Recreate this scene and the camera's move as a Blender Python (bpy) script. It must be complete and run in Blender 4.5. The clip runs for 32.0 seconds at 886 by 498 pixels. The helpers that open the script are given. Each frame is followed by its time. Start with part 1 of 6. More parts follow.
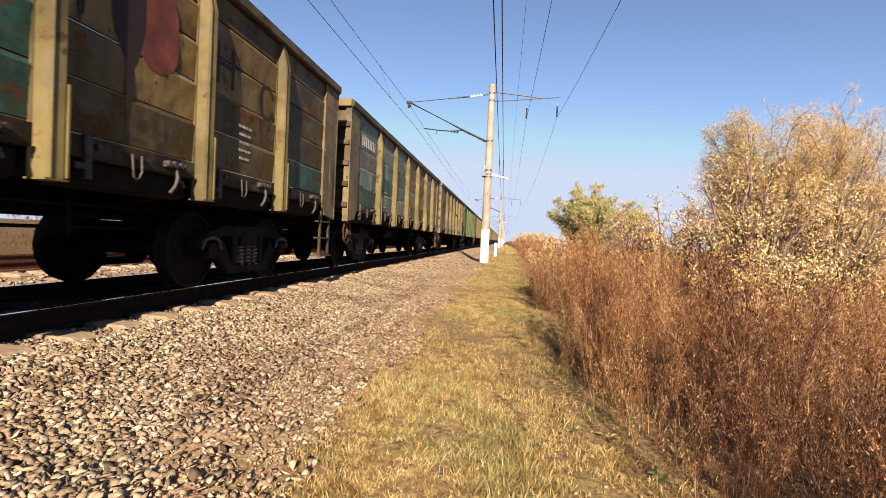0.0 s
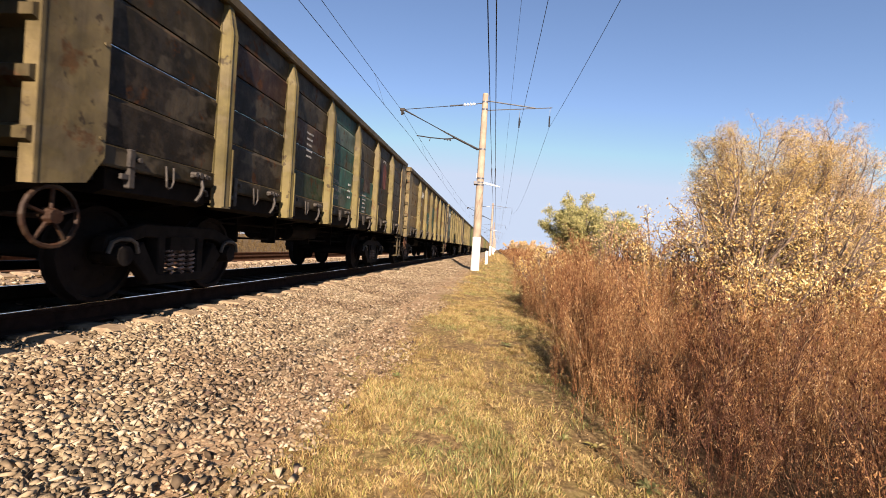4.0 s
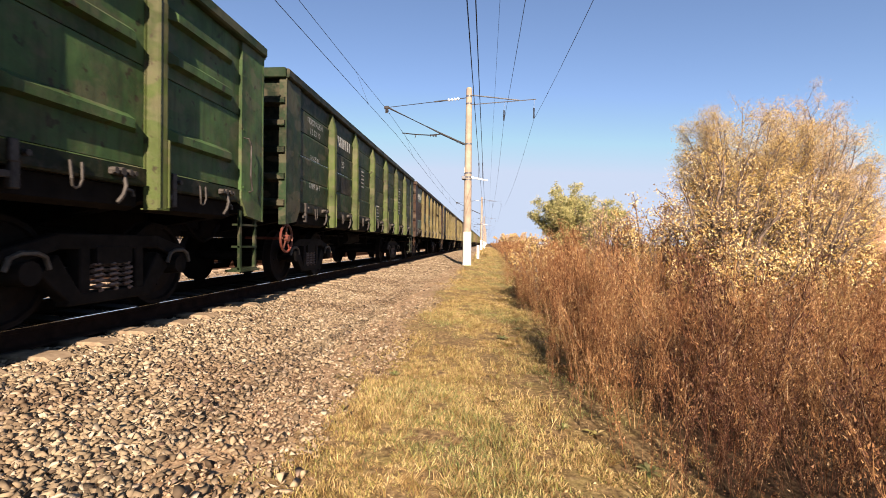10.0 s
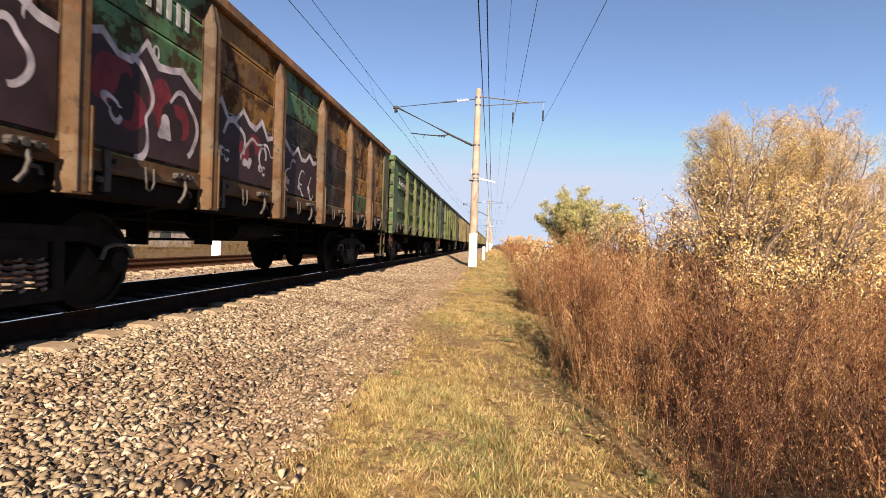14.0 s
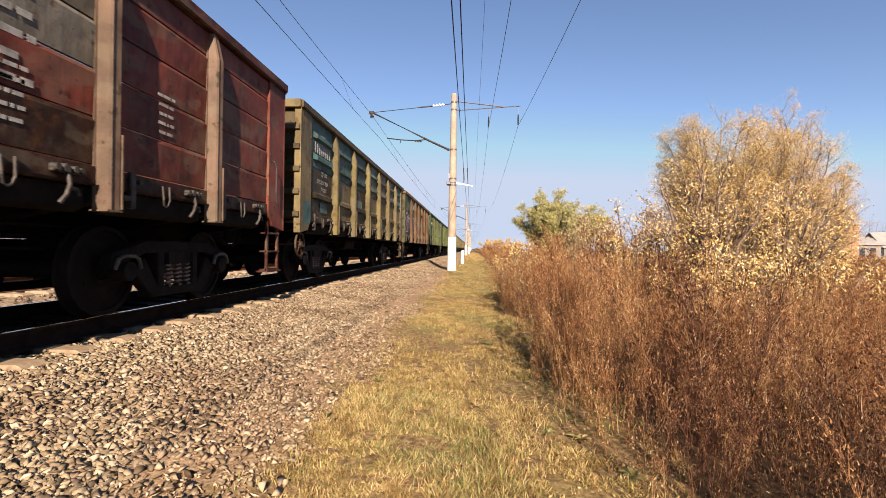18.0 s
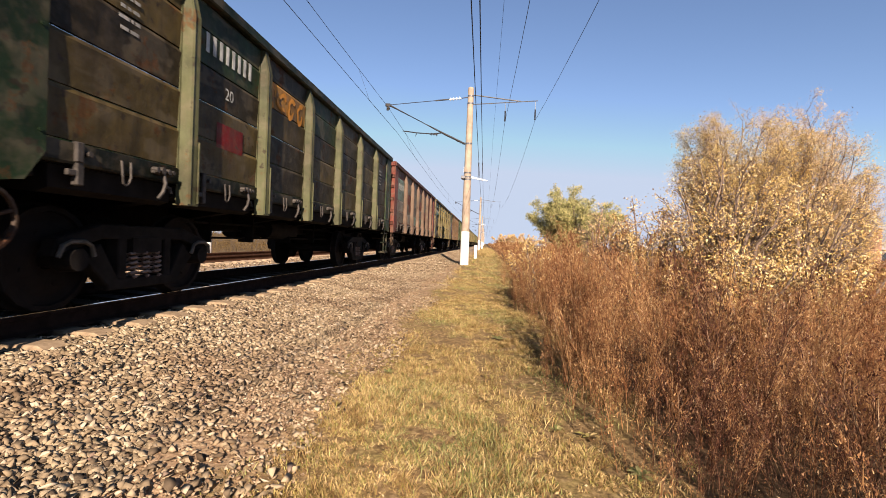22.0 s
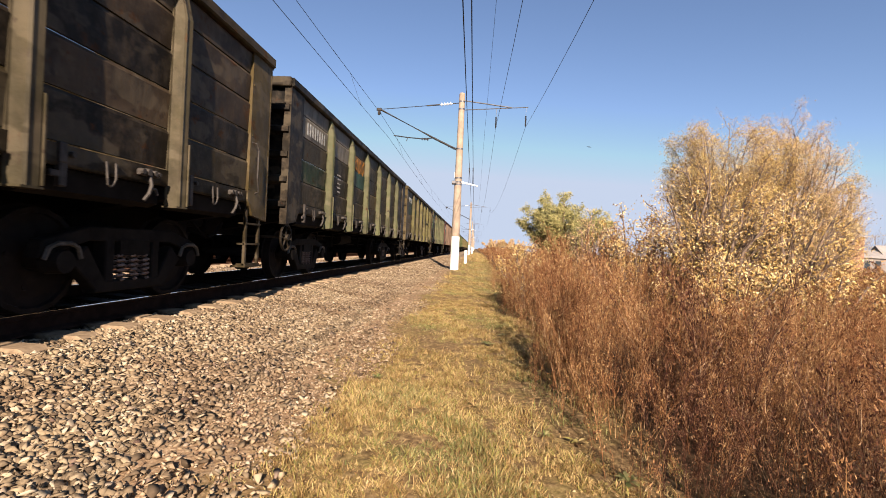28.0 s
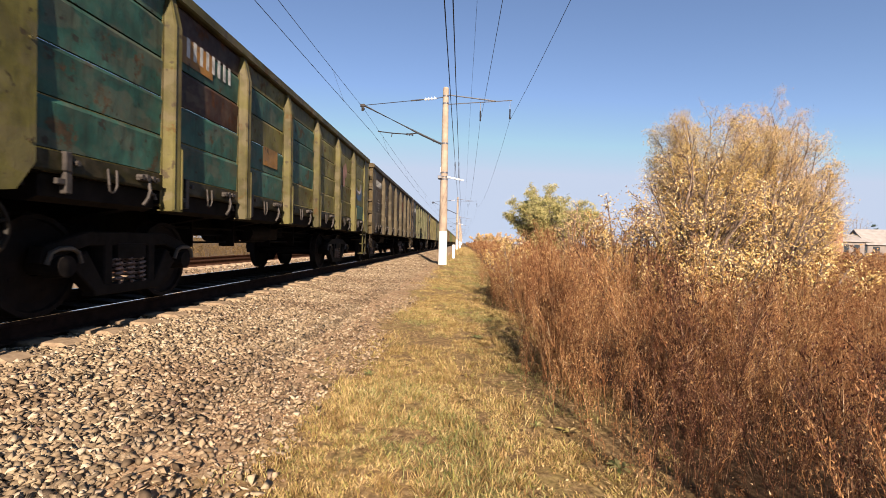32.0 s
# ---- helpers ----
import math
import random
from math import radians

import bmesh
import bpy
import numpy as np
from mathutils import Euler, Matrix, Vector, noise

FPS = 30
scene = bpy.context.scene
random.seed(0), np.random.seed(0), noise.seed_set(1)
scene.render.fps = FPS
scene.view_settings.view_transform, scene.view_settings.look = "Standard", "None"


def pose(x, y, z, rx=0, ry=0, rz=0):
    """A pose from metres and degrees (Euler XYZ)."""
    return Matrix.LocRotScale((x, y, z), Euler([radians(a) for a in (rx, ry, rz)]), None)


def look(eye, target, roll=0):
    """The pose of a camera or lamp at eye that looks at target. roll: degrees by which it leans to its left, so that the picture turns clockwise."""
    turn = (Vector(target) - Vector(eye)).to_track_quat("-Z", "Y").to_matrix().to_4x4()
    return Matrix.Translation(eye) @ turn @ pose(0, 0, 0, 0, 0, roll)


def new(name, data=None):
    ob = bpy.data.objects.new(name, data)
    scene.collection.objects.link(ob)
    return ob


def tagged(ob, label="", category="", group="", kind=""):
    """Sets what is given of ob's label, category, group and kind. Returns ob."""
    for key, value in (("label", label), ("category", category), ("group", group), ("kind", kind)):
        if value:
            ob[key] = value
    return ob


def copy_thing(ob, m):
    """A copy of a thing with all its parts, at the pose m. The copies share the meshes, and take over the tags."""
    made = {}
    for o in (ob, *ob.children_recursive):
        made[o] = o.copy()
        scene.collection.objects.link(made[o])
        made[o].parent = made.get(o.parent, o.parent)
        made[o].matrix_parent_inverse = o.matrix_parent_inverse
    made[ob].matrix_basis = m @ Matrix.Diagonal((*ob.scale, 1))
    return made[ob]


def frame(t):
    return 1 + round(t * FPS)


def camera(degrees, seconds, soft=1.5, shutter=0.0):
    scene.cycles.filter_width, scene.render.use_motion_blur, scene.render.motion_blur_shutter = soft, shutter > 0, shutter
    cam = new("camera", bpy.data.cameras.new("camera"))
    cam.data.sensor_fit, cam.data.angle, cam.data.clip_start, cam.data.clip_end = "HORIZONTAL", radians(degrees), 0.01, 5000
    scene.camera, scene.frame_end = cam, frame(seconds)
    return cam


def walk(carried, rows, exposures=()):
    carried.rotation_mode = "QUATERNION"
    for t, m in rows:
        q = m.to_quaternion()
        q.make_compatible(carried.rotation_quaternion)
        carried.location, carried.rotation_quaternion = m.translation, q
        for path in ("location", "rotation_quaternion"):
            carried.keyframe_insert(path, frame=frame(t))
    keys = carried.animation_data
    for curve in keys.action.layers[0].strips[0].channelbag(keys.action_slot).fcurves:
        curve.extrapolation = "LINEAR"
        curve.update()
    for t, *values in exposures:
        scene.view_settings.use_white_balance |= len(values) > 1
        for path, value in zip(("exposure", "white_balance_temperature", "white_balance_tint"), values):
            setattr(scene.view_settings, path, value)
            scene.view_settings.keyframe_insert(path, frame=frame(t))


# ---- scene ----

# World: the track runs along +y, rail tops lie at z = 0, the camera stands at x = y = 0.
cam = camera(85.0, 32.0, soft=0.65, shutter=0.12)
EYE = (0.0, 0.0, 0.76)
TURNS = (  # seconds, tilt, lean, heading
    (0.0, 88.77, -2.68, 7.34),
    (0.5, 88.87, -2.96, 7.28),
    (1.0, 88.97, -3.17, 6.75),
    (1.5, 88.99, -3.27, 6.92),
    (2.0, 89.28, -3.48, 6.69),
    (2.5, 89.50, -3.50, 6.94),
    (3.0, 89.65, -3.13, 6.95),
    (3.5, 89.69, -3.39, 6.50),
    (5.5, 89.65, -3.79, 6.18),
    (6.0, 89.76, -3.84, 6.20),
    (6.5, 89.71, -3.82, 5.98),
    (7.0, 90.30, -3.55, 5.53),
    (7.5, 89.71, -3.03, 4.32),
    (8.0, 89.46, -2.77, 4.51),
    (8.5, 89.25, -1.98, 4.73),
    (9.0, 89.35, -1.19, 4.76),
    (9.5, 89.48, -1.03, 4.88),
    (10.0, 89.27, -0.77, 5.23),
    (10.5, 89.25, -0.42, 5.04),
    (11.0, 89.56, -0.05, 4.97),
    (11.5, 89.47, -0.12, 4.92),
    (12.0, 89.38, -0.33, 4.90),
    (12.5, 89.35, -1.06, 4.96),
    (13.0, 88.98, -1.76, 5.40),
    (13.5, 89.35, -1.99, 5.70),
    (14.0, 89.33, -2.06, 5.93),
    (14.5, 89.67, -2.02, 5.93),
    (16.5, 89.99, -0.54, 4.35),
    (17.0, 90.21, -0.39, 4.18),
    (17.5, 90.11, -0.78, 3.96),
    (18.0, 89.93, -0.83, 3.43),
    (18.5, 89.56, -0.81, 3.09),
    (19.0, 89.49, -0.75, 3.01),
    (19.5, 89.27, -0.63, 2.75),
    (20.0, 89.02, -0.90, 2.89),
    (20.5, 88.92, -0.71, 2.81),
    (21.0, 88.43, -1.18, 3.63),
    (21.5, 88.74, -2.03, 3.95),
    (22.0, 89.17, -2.28, 4.97),
    (22.5, 89.37, -2.91, 4.64),
    (23.0, 88.99, -2.96, 4.36),
    (23.5, 88.93, -3.03, 4.25),
    (24.0, 88.95, -3.03, 4.16),
    (24.5, 88.94, -3.26, 4.06),
    (25.0, 89.00, -3.27, 3.94),
    (25.5, 89.22, -2.84, 3.92),
    (27.5, 89.34, -3.47, 4.55),
    (28.0, 89.79, -2.74, 3.80),
    (28.5, 89.85, -2.74, 2.98),
    (29.0, 89.29, -2.02, 2.15),
    (29.5, 88.67, -1.98, 2.11),
    (30.0, 88.97, -1.06, 2.32),
    (30.5, 89.02, -0.38, 2.01),
    (31.0, 89.06, -0.77, 2.21),
    (31.5, 88.76, -0.88, 1.99),
    (32.0, 89.25, -1.20, 2.35),
)
walk(cam, [(t, pose(*EYE, a, b, c)) for t, a, b, c in TURNS], exposures=[(0.0, 1.50, 6660, 17.5), (14.5, 1.50, 6660, 17.5), (19.0, 1.40, 6660, 17.5), (32.0, 1.38, 6660, 17.5)])

# ---------------------------------------------------------------- light
SUN = Vector((0.34, -1.90, 1.0)).normalized()
world = bpy.data.worlds.new("sky")
scene.world = world
world.use_nodes = True
wn = world.node_tree.nodes
sky = wn.new("ShaderNodeTexSky")
sky.sky_type = "NISHITA"
sky.sun_disc = False
sky.sun_elevation = math.asin(SUN.z)
sky.sun_rotation = math.atan2(SUN.x, SUN.y)
sky.altitude, sky.air_density, sky.dust_density, sky.ozone_density = 400, 0.9, 0.0, 2.5
wn["Background"].inputs["Strength"].default_value = 0.058
haze = wn.new("ShaderNodeMix")   # a hazy horizon that never burns out
haze.data_type, haze.blend_type = "RGBA", "DARKEN"
haze.inputs["Factor"].default_value = 1.0
haze.inputs[7].default_value = (3.65, 4.5, 5.6, 1.0)
world.node_tree.links.new(sky.outputs[0], haze.inputs[6])
world.node_tree.links.new(haze.outputs[2], wn["Background"].inputs["Color"])
lamp = bpy.data.lights.new("sun", "SUN")
lamp.energy, lamp.angle, lamp.color = 5.0, radians(0.53), (1.0, 0.86, 0.67)
new("sun", lamp).matrix_world = look(SUN * 200, (0, 0, 0))

# ---------------------------------------------------------------- materials
class Mat:
    """A node material, built up step by step."""

    def __init__(self, name, rough=0.8, metal=0.0, spec=0.3):
        self.m = bpy.data.materials.new(name)
        self.m.use_nodes = True
        self.t = self.m.node_tree
        self.b = self.t.nodes["Principled BSDF"]
        self.b.inputs["Roughness"].default_value = rough
        self.b.inputs["Metallic"].default_value = metal
        self.b.inputs["Specular IOR Level"].default_value = spec

    def node(self, kind, operation="", feature="", data_type="", blend_type=""):
        n = self.t.nodes.new(kind)
        if operation:
            n.operation = operation
        if feature:
            n.feature = feature
        if data_type:
            n.data_type = data_type
        if blend_type:
            n.blend_type = blend_type
        return n

    def link(self, a, b):
        self.t.links.new(a, b)

    def put(self, socket, v):
        if isinstance(v, bpy.types.NodeSocket):
            self.link(v, socket)
        elif isinstance(v, tuple) and len(v) == 3 and socket.type == "RGBA":
            socket.default_value = (*v, 1)
        else:
            socket.default_value = v

    def coords(self, spread=0.0, stretch=(1, 1, 1)):
        """Object coordinates; spread moves them by a chance amount for each object."""
        c = self.node("ShaderNodeTexCoord").outputs["Object"]
        if stretch != (1, 1, 1):
            s = self.node("ShaderNodeVectorMath", operation="MULTIPLY")
            self.put(s.inputs[0], c)
            s.inputs[1].default_value = stretch
            c = s.outputs[0]
        if spread:
            r = self.math("MULTIPLY", self.node("ShaderNodeObjectInfo").outputs["Random"], spread)
            a = self.node("ShaderNodeVectorMath", operation="ADD")
            self.put(a.inputs[0], c)
            self.put(a.inputs[1], r)
            c = a.outputs[0]
        return c

    def noise(self, vec, scale, detail=4.0, rough=0.6):
        n = self.node("ShaderNodeTexNoise")
        n.inputs["Scale"].default_value, n.inputs["Detail"].default_value, n.inputs["Roughness"].default_value = scale, detail, rough
        self.put(n.inputs["Vector"], vec)
        return n.outputs["Fac"]

    def voronoi(self, vec, scale, feature="F1"):
        n = self.node("ShaderNodeTexVoronoi", feature=feature)
        n.inputs["Scale"].default_value = scale
        self.put(n.inputs["Vector"], vec)
        return n

    def math(self, op, a, b=0.0, c=0.0):
        n = self.node("ShaderNodeMath", operation=op)
        self.put(n.inputs[0], a)
        self.put(n.inputs[1], b)
        self.put(n.inputs[2], c)
        return n.outputs[0]

    def ramp(self, fac, stops, hard=False):
        n = self.node("ShaderNodeValToRGB")
        n.color_ramp.interpolation = "CONSTANT" if hard else "LINEAR"
        e = n.color_ramp.elements
        while len(e) < len(stops):
            e.new(0.5)
        for el, (p, c) in zip(e, stops):
            el.position = p
            el.color = (*c, 1) if isinstance(c, tuple) else (c, c, c, 1)
        self.put(n.inputs["Fac"], fac)
        return n.outputs["Color"]

    def mix(self, fac, a, b, blend="MIX"):
        n = self.node("ShaderNodeMix", data_type="RGBA", blend_type=blend)
        self.put(n.inputs["Factor"], fac)
        self.put(n.inputs[6], a)
        self.put(n.inputs[7], b)
        return n.outputs[2]

    def chance(self):
        """A random number for each island of each object."""
        i = self.node("ShaderNodeNewGeometry").outputs["Random Per Island"]
        o = self.node("ShaderNodeObjectInfo").outputs["Random"]
        return self.math("FRACT", self.math("ADD", i, self.math("MULTIPLY", o, 7.31)))

    def colour(self, c):
        self.put(self.b.inputs["Base Color"], c)

    def bump(self, h, strength=0.3, distance=0.01):
        n = self.node("ShaderNodeBump")
        n.inputs["Strength"].default_value, n.inputs["Distance"].default_value = strength, distance
        self.put(n.inputs["Height"], h)
        self.link(n.outputs[0], self.b.inputs["Normal"])


def plain(name, c, rough=0.7, metal=0.0, vary=0.25, scale=6.0, spec=0.3, bump=0.15):
    m = Mat(name, rough, metal, spec)
    v = m.coords(9.0)
    n = m.noise(v, scale, 5)
    lo, hi = tuple(x * (1 - vary) for x in c), tuple(min(1, x * (1 + vary)) for x in c)
    m.colour(m.ramp(n, [(0.3, lo), (0.7, hi)]))
    m.bump(m.noise(v, scale * 6, 3), bump, 0.005)
    return m.m


def islands(name, stops, rough=0.75, fine=0.25, scale=30.0, spec=0.25, light=0.0, patch=None):
    """Chance colour for each island, with a fine grain. light: how much shines through a leaf. patch: a second tone, in patches."""
    m = Mat(name, rough, 0.0, spec)
    c = m.ramp(m.chance(), stops)
    if patch:
        tone, size, share = patch
        c = m.mix(m.math("MULTIPLY", m.ramp(m.noise(m.coords(), size, 5, 0.65), [(0.45, 0.0), (0.6, 1.0)]), share), c, tone, "MULTIPLY")
    g = m.noise(m.coords(), scale, 3)
    m.colour(m.mix(fine, c, m.ramp(g, [(0.3, 0.25), (0.7, 1.0)]), "MULTIPLY"))
    if light:
        tr = m.node("ShaderNodeBsdfTranslucent")
        m.put(tr.inputs["Color"], c)
        s = m.node("ShaderNodeMixShader")
        s.inputs[0].default_value = light
        m.link(m.b.outputs[0], s.inputs[1])
        m.link(tr.outputs[0], s.inputs[2])
        m.link(s.outputs[0], m.t.nodes["Material Output"].inputs["Surface"])
    return m.m


def paint(name, rust=0.25, dirt=0.35, rust_colour=(0.12, 0.046, 0.018), rough=0.58):
    """Old wagon paint in the object's own colour, with fading, rust in blotches and streaks of dirt."""
    m = Mat(name, rough, 0.0, 0.15)
    c = m.node("ShaderNodeObjectInfo").outputs["Color"]
    v = m.coords(40.0)
    fade = m.noise(v, 1.1, 6, 0.65)
    c = m.mix(0.85, c, m.ramp(fade, [(0.36, 0.38), (0.46, 0.62), (0.54, 0.95), (0.66, 1.25)]), "MULTIPLY")
    worn = m.noise(m.coords(61.0, (1.0, 0.8, 1.6)), 1.9, 3, 0.5)   # scuffed and half repainted areas
    c = m.mix(m.math("MULTIPLY", m.ramp(worn, [(0.55, 0.0), (0.59, 1.0)]), 0.30), c, (0.13, 0.105, 0.07))
    spots = m.noise(v, 8.0, 3, 0.55)
    c = m.mix(m.math("MULTIPLY", m.ramp(spots, [(0.63, 0.0), (0.68, 1.0)]), 0.75), c, (0.022, 0.014, 0.009))
    c = m.mix(m.math("MULTIPLY", m.ramp(m.noise(v, 5.0, 6, 0.7), [(0.45, 0.0), (0.75, 1.0)]), 0.5), c, (0.10, 0.075, 0.05))
    streak = m.noise(m.coords(23.0, (3.0, 5.0, 0.5)), 2.2, 5, 0.65)
    c = m.mix(m.math("MULTIPLY", m.ramp(streak, [(0.50, 0.0), (0.70, 1.0)]), 0.7 * dirt), c, (0.018, 0.013, 0.009))
    blot = m.noise(v, 2.7, 8, 0.72)
    edge = 0.66 - 0.28 * rust
    rmask = m.ramp(blot, [(edge, 0.0), (edge + 0.05, 1.0)])
    rtone = m.ramp(m.noise(v, 14, 4), [(0.3, tuple(x * 0.35 for x in rust_colour)), (0.7, rust_colour)])
    c = m.mix(m.math("MULTIPLY", rmask, min(1.0, 0.3 + rust)), c, rtone)
    m.colour(c)
    m.put(m.b.inputs["Roughness"], m.math("MULTIPLY_ADD", rmask, 0.3, rough))
    m.bump(m.math("ADD", m.noise(v, 2.2, 2), m.math("MULTIPLY", m.noise(v, 40, 3), 0.08)), 0.55, 0.05)
    return m.m


def ground_material():
    m = Mat("earth_and_turf", 0.95, 0.0, 0.1)
    v = m.node("ShaderNodeTexCoord").outputs["Object"]
    sx = m.node("ShaderNodeSeparateXYZ")
    m.link(v, sx.inputs[0])
    big, mid, fine = m.noise(v, 0.35, 5), m.noise(v, 2.6, 6, 0.7), m.noise(v, 22, 5, 0.7)
    x = m.math("ADD", sx.outputs[0], m.math("MULTIPLY_ADD", mid, 0.9, -0.45))
    dry = m.ramp(fine, [(0.3, (0.06, 0.036, 0.018)), (0.5, (0.17, 0.112, 0.054)), (0.75, (0.37, 0.265, 0.14))])
    green = m.ramp(fine, [(0.3, (0.085, 0.070, 0.022)), (0.7, (0.24, 0.195, 0.06))])
    turf = m.mix(m.ramp(mid, [(0.50, 0.0), (0.66, 0.6)]), dry, green)
    dirt = m.ramp(fine, [(0.3, (0.12, 0.074, 0.043)), (0.5, (0.27, 0.180, 0.108)), (0.72, (0.44, 0.325, 0.21))])
    stone = m.ramp(m.voronoi(v, 20).outputs["Color"], [(0.0, (0.13, 0.09, 0.065)), (1.0, (0.38, 0.29, 0.20))])
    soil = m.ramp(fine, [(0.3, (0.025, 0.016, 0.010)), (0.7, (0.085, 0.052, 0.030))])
    near = m.ramp(m.math("MULTIPLY_ADD", x, 0.1, 0.5), [
        (0.0, 0.0), (0.318, 0.0), (0.335, 0.5), (0.375, 0.5), (0.395, 1.0)])
    c = m.mix(m.ramp(near, [(0.0, 0.0), (0.5, 1.0)]), stone, dirt)
    c = m.mix(m.ramp(near, [(0.5, 0.0), (1.0, 1.0)]), c, turf)
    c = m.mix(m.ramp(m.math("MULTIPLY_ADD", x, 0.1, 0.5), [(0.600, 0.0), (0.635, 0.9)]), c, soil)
    # dry field on the far side of the second track
    c = m.mix(m.ramp(m.math("MULTIPLY", sx.outputs[0], -0.05), [(0.58, 0.0), (0.61, 0.95)]), c, m.ramp(mid, [(0.3, (0.045, 0.028, 0.013)), (0.7, (0.13, 0.085, 0.038))]))
    m.colour(c)
    m.bump(m.math("ADD", m.math("MULTIPLY", fine, 0.6), mid), 0.5, 0.04)
    return m.m


GROUND = ground_material()
STONE = islands("crushed_stone", [(0.0, (0.10, 0.072, 0.050)), (0.15, (0.19, 0.142, 0.092)), (0.5, (0.28, 0.212, 0.136)), (0.8, (0.37, 0.288, 0.19)), (0.94, (0.50, 0.42, 0.31)), (1.0, (0.14, 0.09, 0.07))], 0.95, 0.40, 30.0, 0.08, 0.0, ((0.62, 0.54, 0.52), 0.9, 0.7))
GRAVEL = islands("reddish_gravel", [(0.0, (0.14, 0.088, 0.056)), (0.5, (0.28, 0.195, 0.125)), (0.85, (0.40, 0.30, 0.20)), (1.0, (0.52, 0.43, 0.32))], 0.95, 0.3, 30.0, 0.08)
# the shadow beneath the train is put into this ballast's colour
SHADOWED_STONE = islands("shadowed_ballast", [(0.0, (0.014, 0.011, 0.009)), (1.0, (0.05, 0.038, 0.03))], 0.95, 0.4, 30.0, 0.05)


def shadowed_sleeper():
    """Pale concrete, with the train's shadow painted black between and beside the rails."""
    m = Mat("sleeper_with_train_shadow", 0.92, 0.0, 0.1)
    v = m.node("ShaderNodeTexCoord").outputs["Object"]
    sx = m.node("ShaderNodeSeparateXYZ")
    m.link(v, sx.inputs[0])
    n = m.noise(v, 7.0, 5, 0.65)
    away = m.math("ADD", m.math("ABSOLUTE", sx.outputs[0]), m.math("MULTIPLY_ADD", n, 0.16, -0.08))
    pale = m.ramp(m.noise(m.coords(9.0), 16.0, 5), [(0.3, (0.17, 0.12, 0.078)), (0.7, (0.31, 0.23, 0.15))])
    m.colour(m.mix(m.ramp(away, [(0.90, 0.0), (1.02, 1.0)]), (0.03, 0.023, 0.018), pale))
    m.bump(n, 0.3, 0.01)
    return m.m


SHADOWED_SLEEPER = shadowed_sleeper()
CONCRETE = plain("sleeper_concrete", (0.25, 0.185, 0.125), 0.9, 0.0, 0.35, 9.0)
# rust of the near rails, with the train's shadow put into its colour
RAIL_SIDE = plain("shadowed_rusty_rail_side", (0.022, 0.013, 0.010), 0.95, 0.0, 0.4, 8.0, 0.05)
RED_RAIL = plain("red_brown_rail", (0.075, 0.036, 0.022), 0.9, 0.0, 0.3, 8.0, 0.1)
RAIL_HEAD = plain("polished_rail_head", (0.62, 0.62, 0.63), 0.16, 1.0, 0.1, 3.0, 0.5, 0.02)
POLE = plain("pole_concrete", (0.30, 0.235, 0.18), 0.9, 0.0, 0.22, 3.0)
WHITEWASH = plain("whitewash", (0.70, 0.68, 0.65), 0.8, 0.0, 0.10, 7.0)
STEEL = plain("dark_galvanised_steel", (0.13, 0.13, 0.14), 0.55, 0.6, 0.3, 8.0)
PALE_STEEL = plain("pale_galvanised_steel", (0.42, 0.43, 0.45), 0.5, 0.5, 0.2, 8.0)
WIRE = plain("wire_copper_dark", (0.035, 0.032, 0.032), 0.6, 0.6, 0.2, 3.0)
GLASS_INS = plain("porcelain_insulator", (0.55, 0.56, 0.58), 0.25, 0.0, 0.1, 8.0, 0.5)
BLACK_INS = plain("dark_insulator", (0.03, 0.03, 0.035), 0.35, 0.0, 0.2, 8.0, 0.5)
# the deep shade beneath the wagons is put into these three near-black colours
UNDER = plain("shaded_underframe", (0.009, 0.007, 0.006), 0.85, 0.0, 0.5, 5.0, 0.1)
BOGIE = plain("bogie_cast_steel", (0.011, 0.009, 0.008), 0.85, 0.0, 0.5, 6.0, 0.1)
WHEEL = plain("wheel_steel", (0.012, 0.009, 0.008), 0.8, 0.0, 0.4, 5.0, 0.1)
TREAD = plain("bright_wheel_tread", (0.45, 0.44, 0.43), 0.3, 1.0, 0.15, 4.0)
SPRING = plain("spring_faded_paint", (0.17, 0.12, 0.10), 0.7, 0.2, 0.4, 12.0)
ADAPTER = plain("worn_bearing_cap", (0.075, 0.068, 0.06), 0.6, 0.4, 0.4, 12.0)
LATCH = plain("latch_worn_steel", (0.048, 0.041, 0.036), 0.65, 0.3, 0.5, 12.0)
STENCIL = plain("white_stencil_paint", (0.40, 0.40, 0.37), 0.8, 0.0, 0.45, 9.0)
DIM_STENCIL = plain("worn_stencil_paint", (0.27, 0.26, 0.24), 0.8, 0.0, 0.5, 9.0)
STRAW = islands("dry_grass_blades", [(0.0, (0.18, 0.108, 0.048)), (0.3, (0.40, 0.27, 0.115)), (0.62, (0.62, 0.465, 0.225)), (0.85, (0.42, 0.36, 0.115)), (0.94, (0.23, 0.235, 0.055)), (1.0, (0.72, 0.58, 0.34))], 0.8, 0.1, 40.0, 0.2, 0.25, ((0.50, 0.41, 0.33), 6.0, 0.75))
LITTER = islands("fallen_leaves", [(0.0, (0.12, 0.064, 0.03)), (0.5, (0.28, 0.175, 0.08)), (0.9, (0.44, 0.32, 0.16)), (1.0, (0.58, 0.46, 0.27))], 0.8, 0.15, 40.0, 0.2, 0.1)
GREEN_BLADE = islands("green_grass_blades", [(0.0, (0.104, 0.121, 0.0377)), (0.5, (0.233, 0.239, 0.083)), (1.0, (0.382, 0.347, 0.157))], 0.7, 0.1, 40.0, 0.25, 0.25)
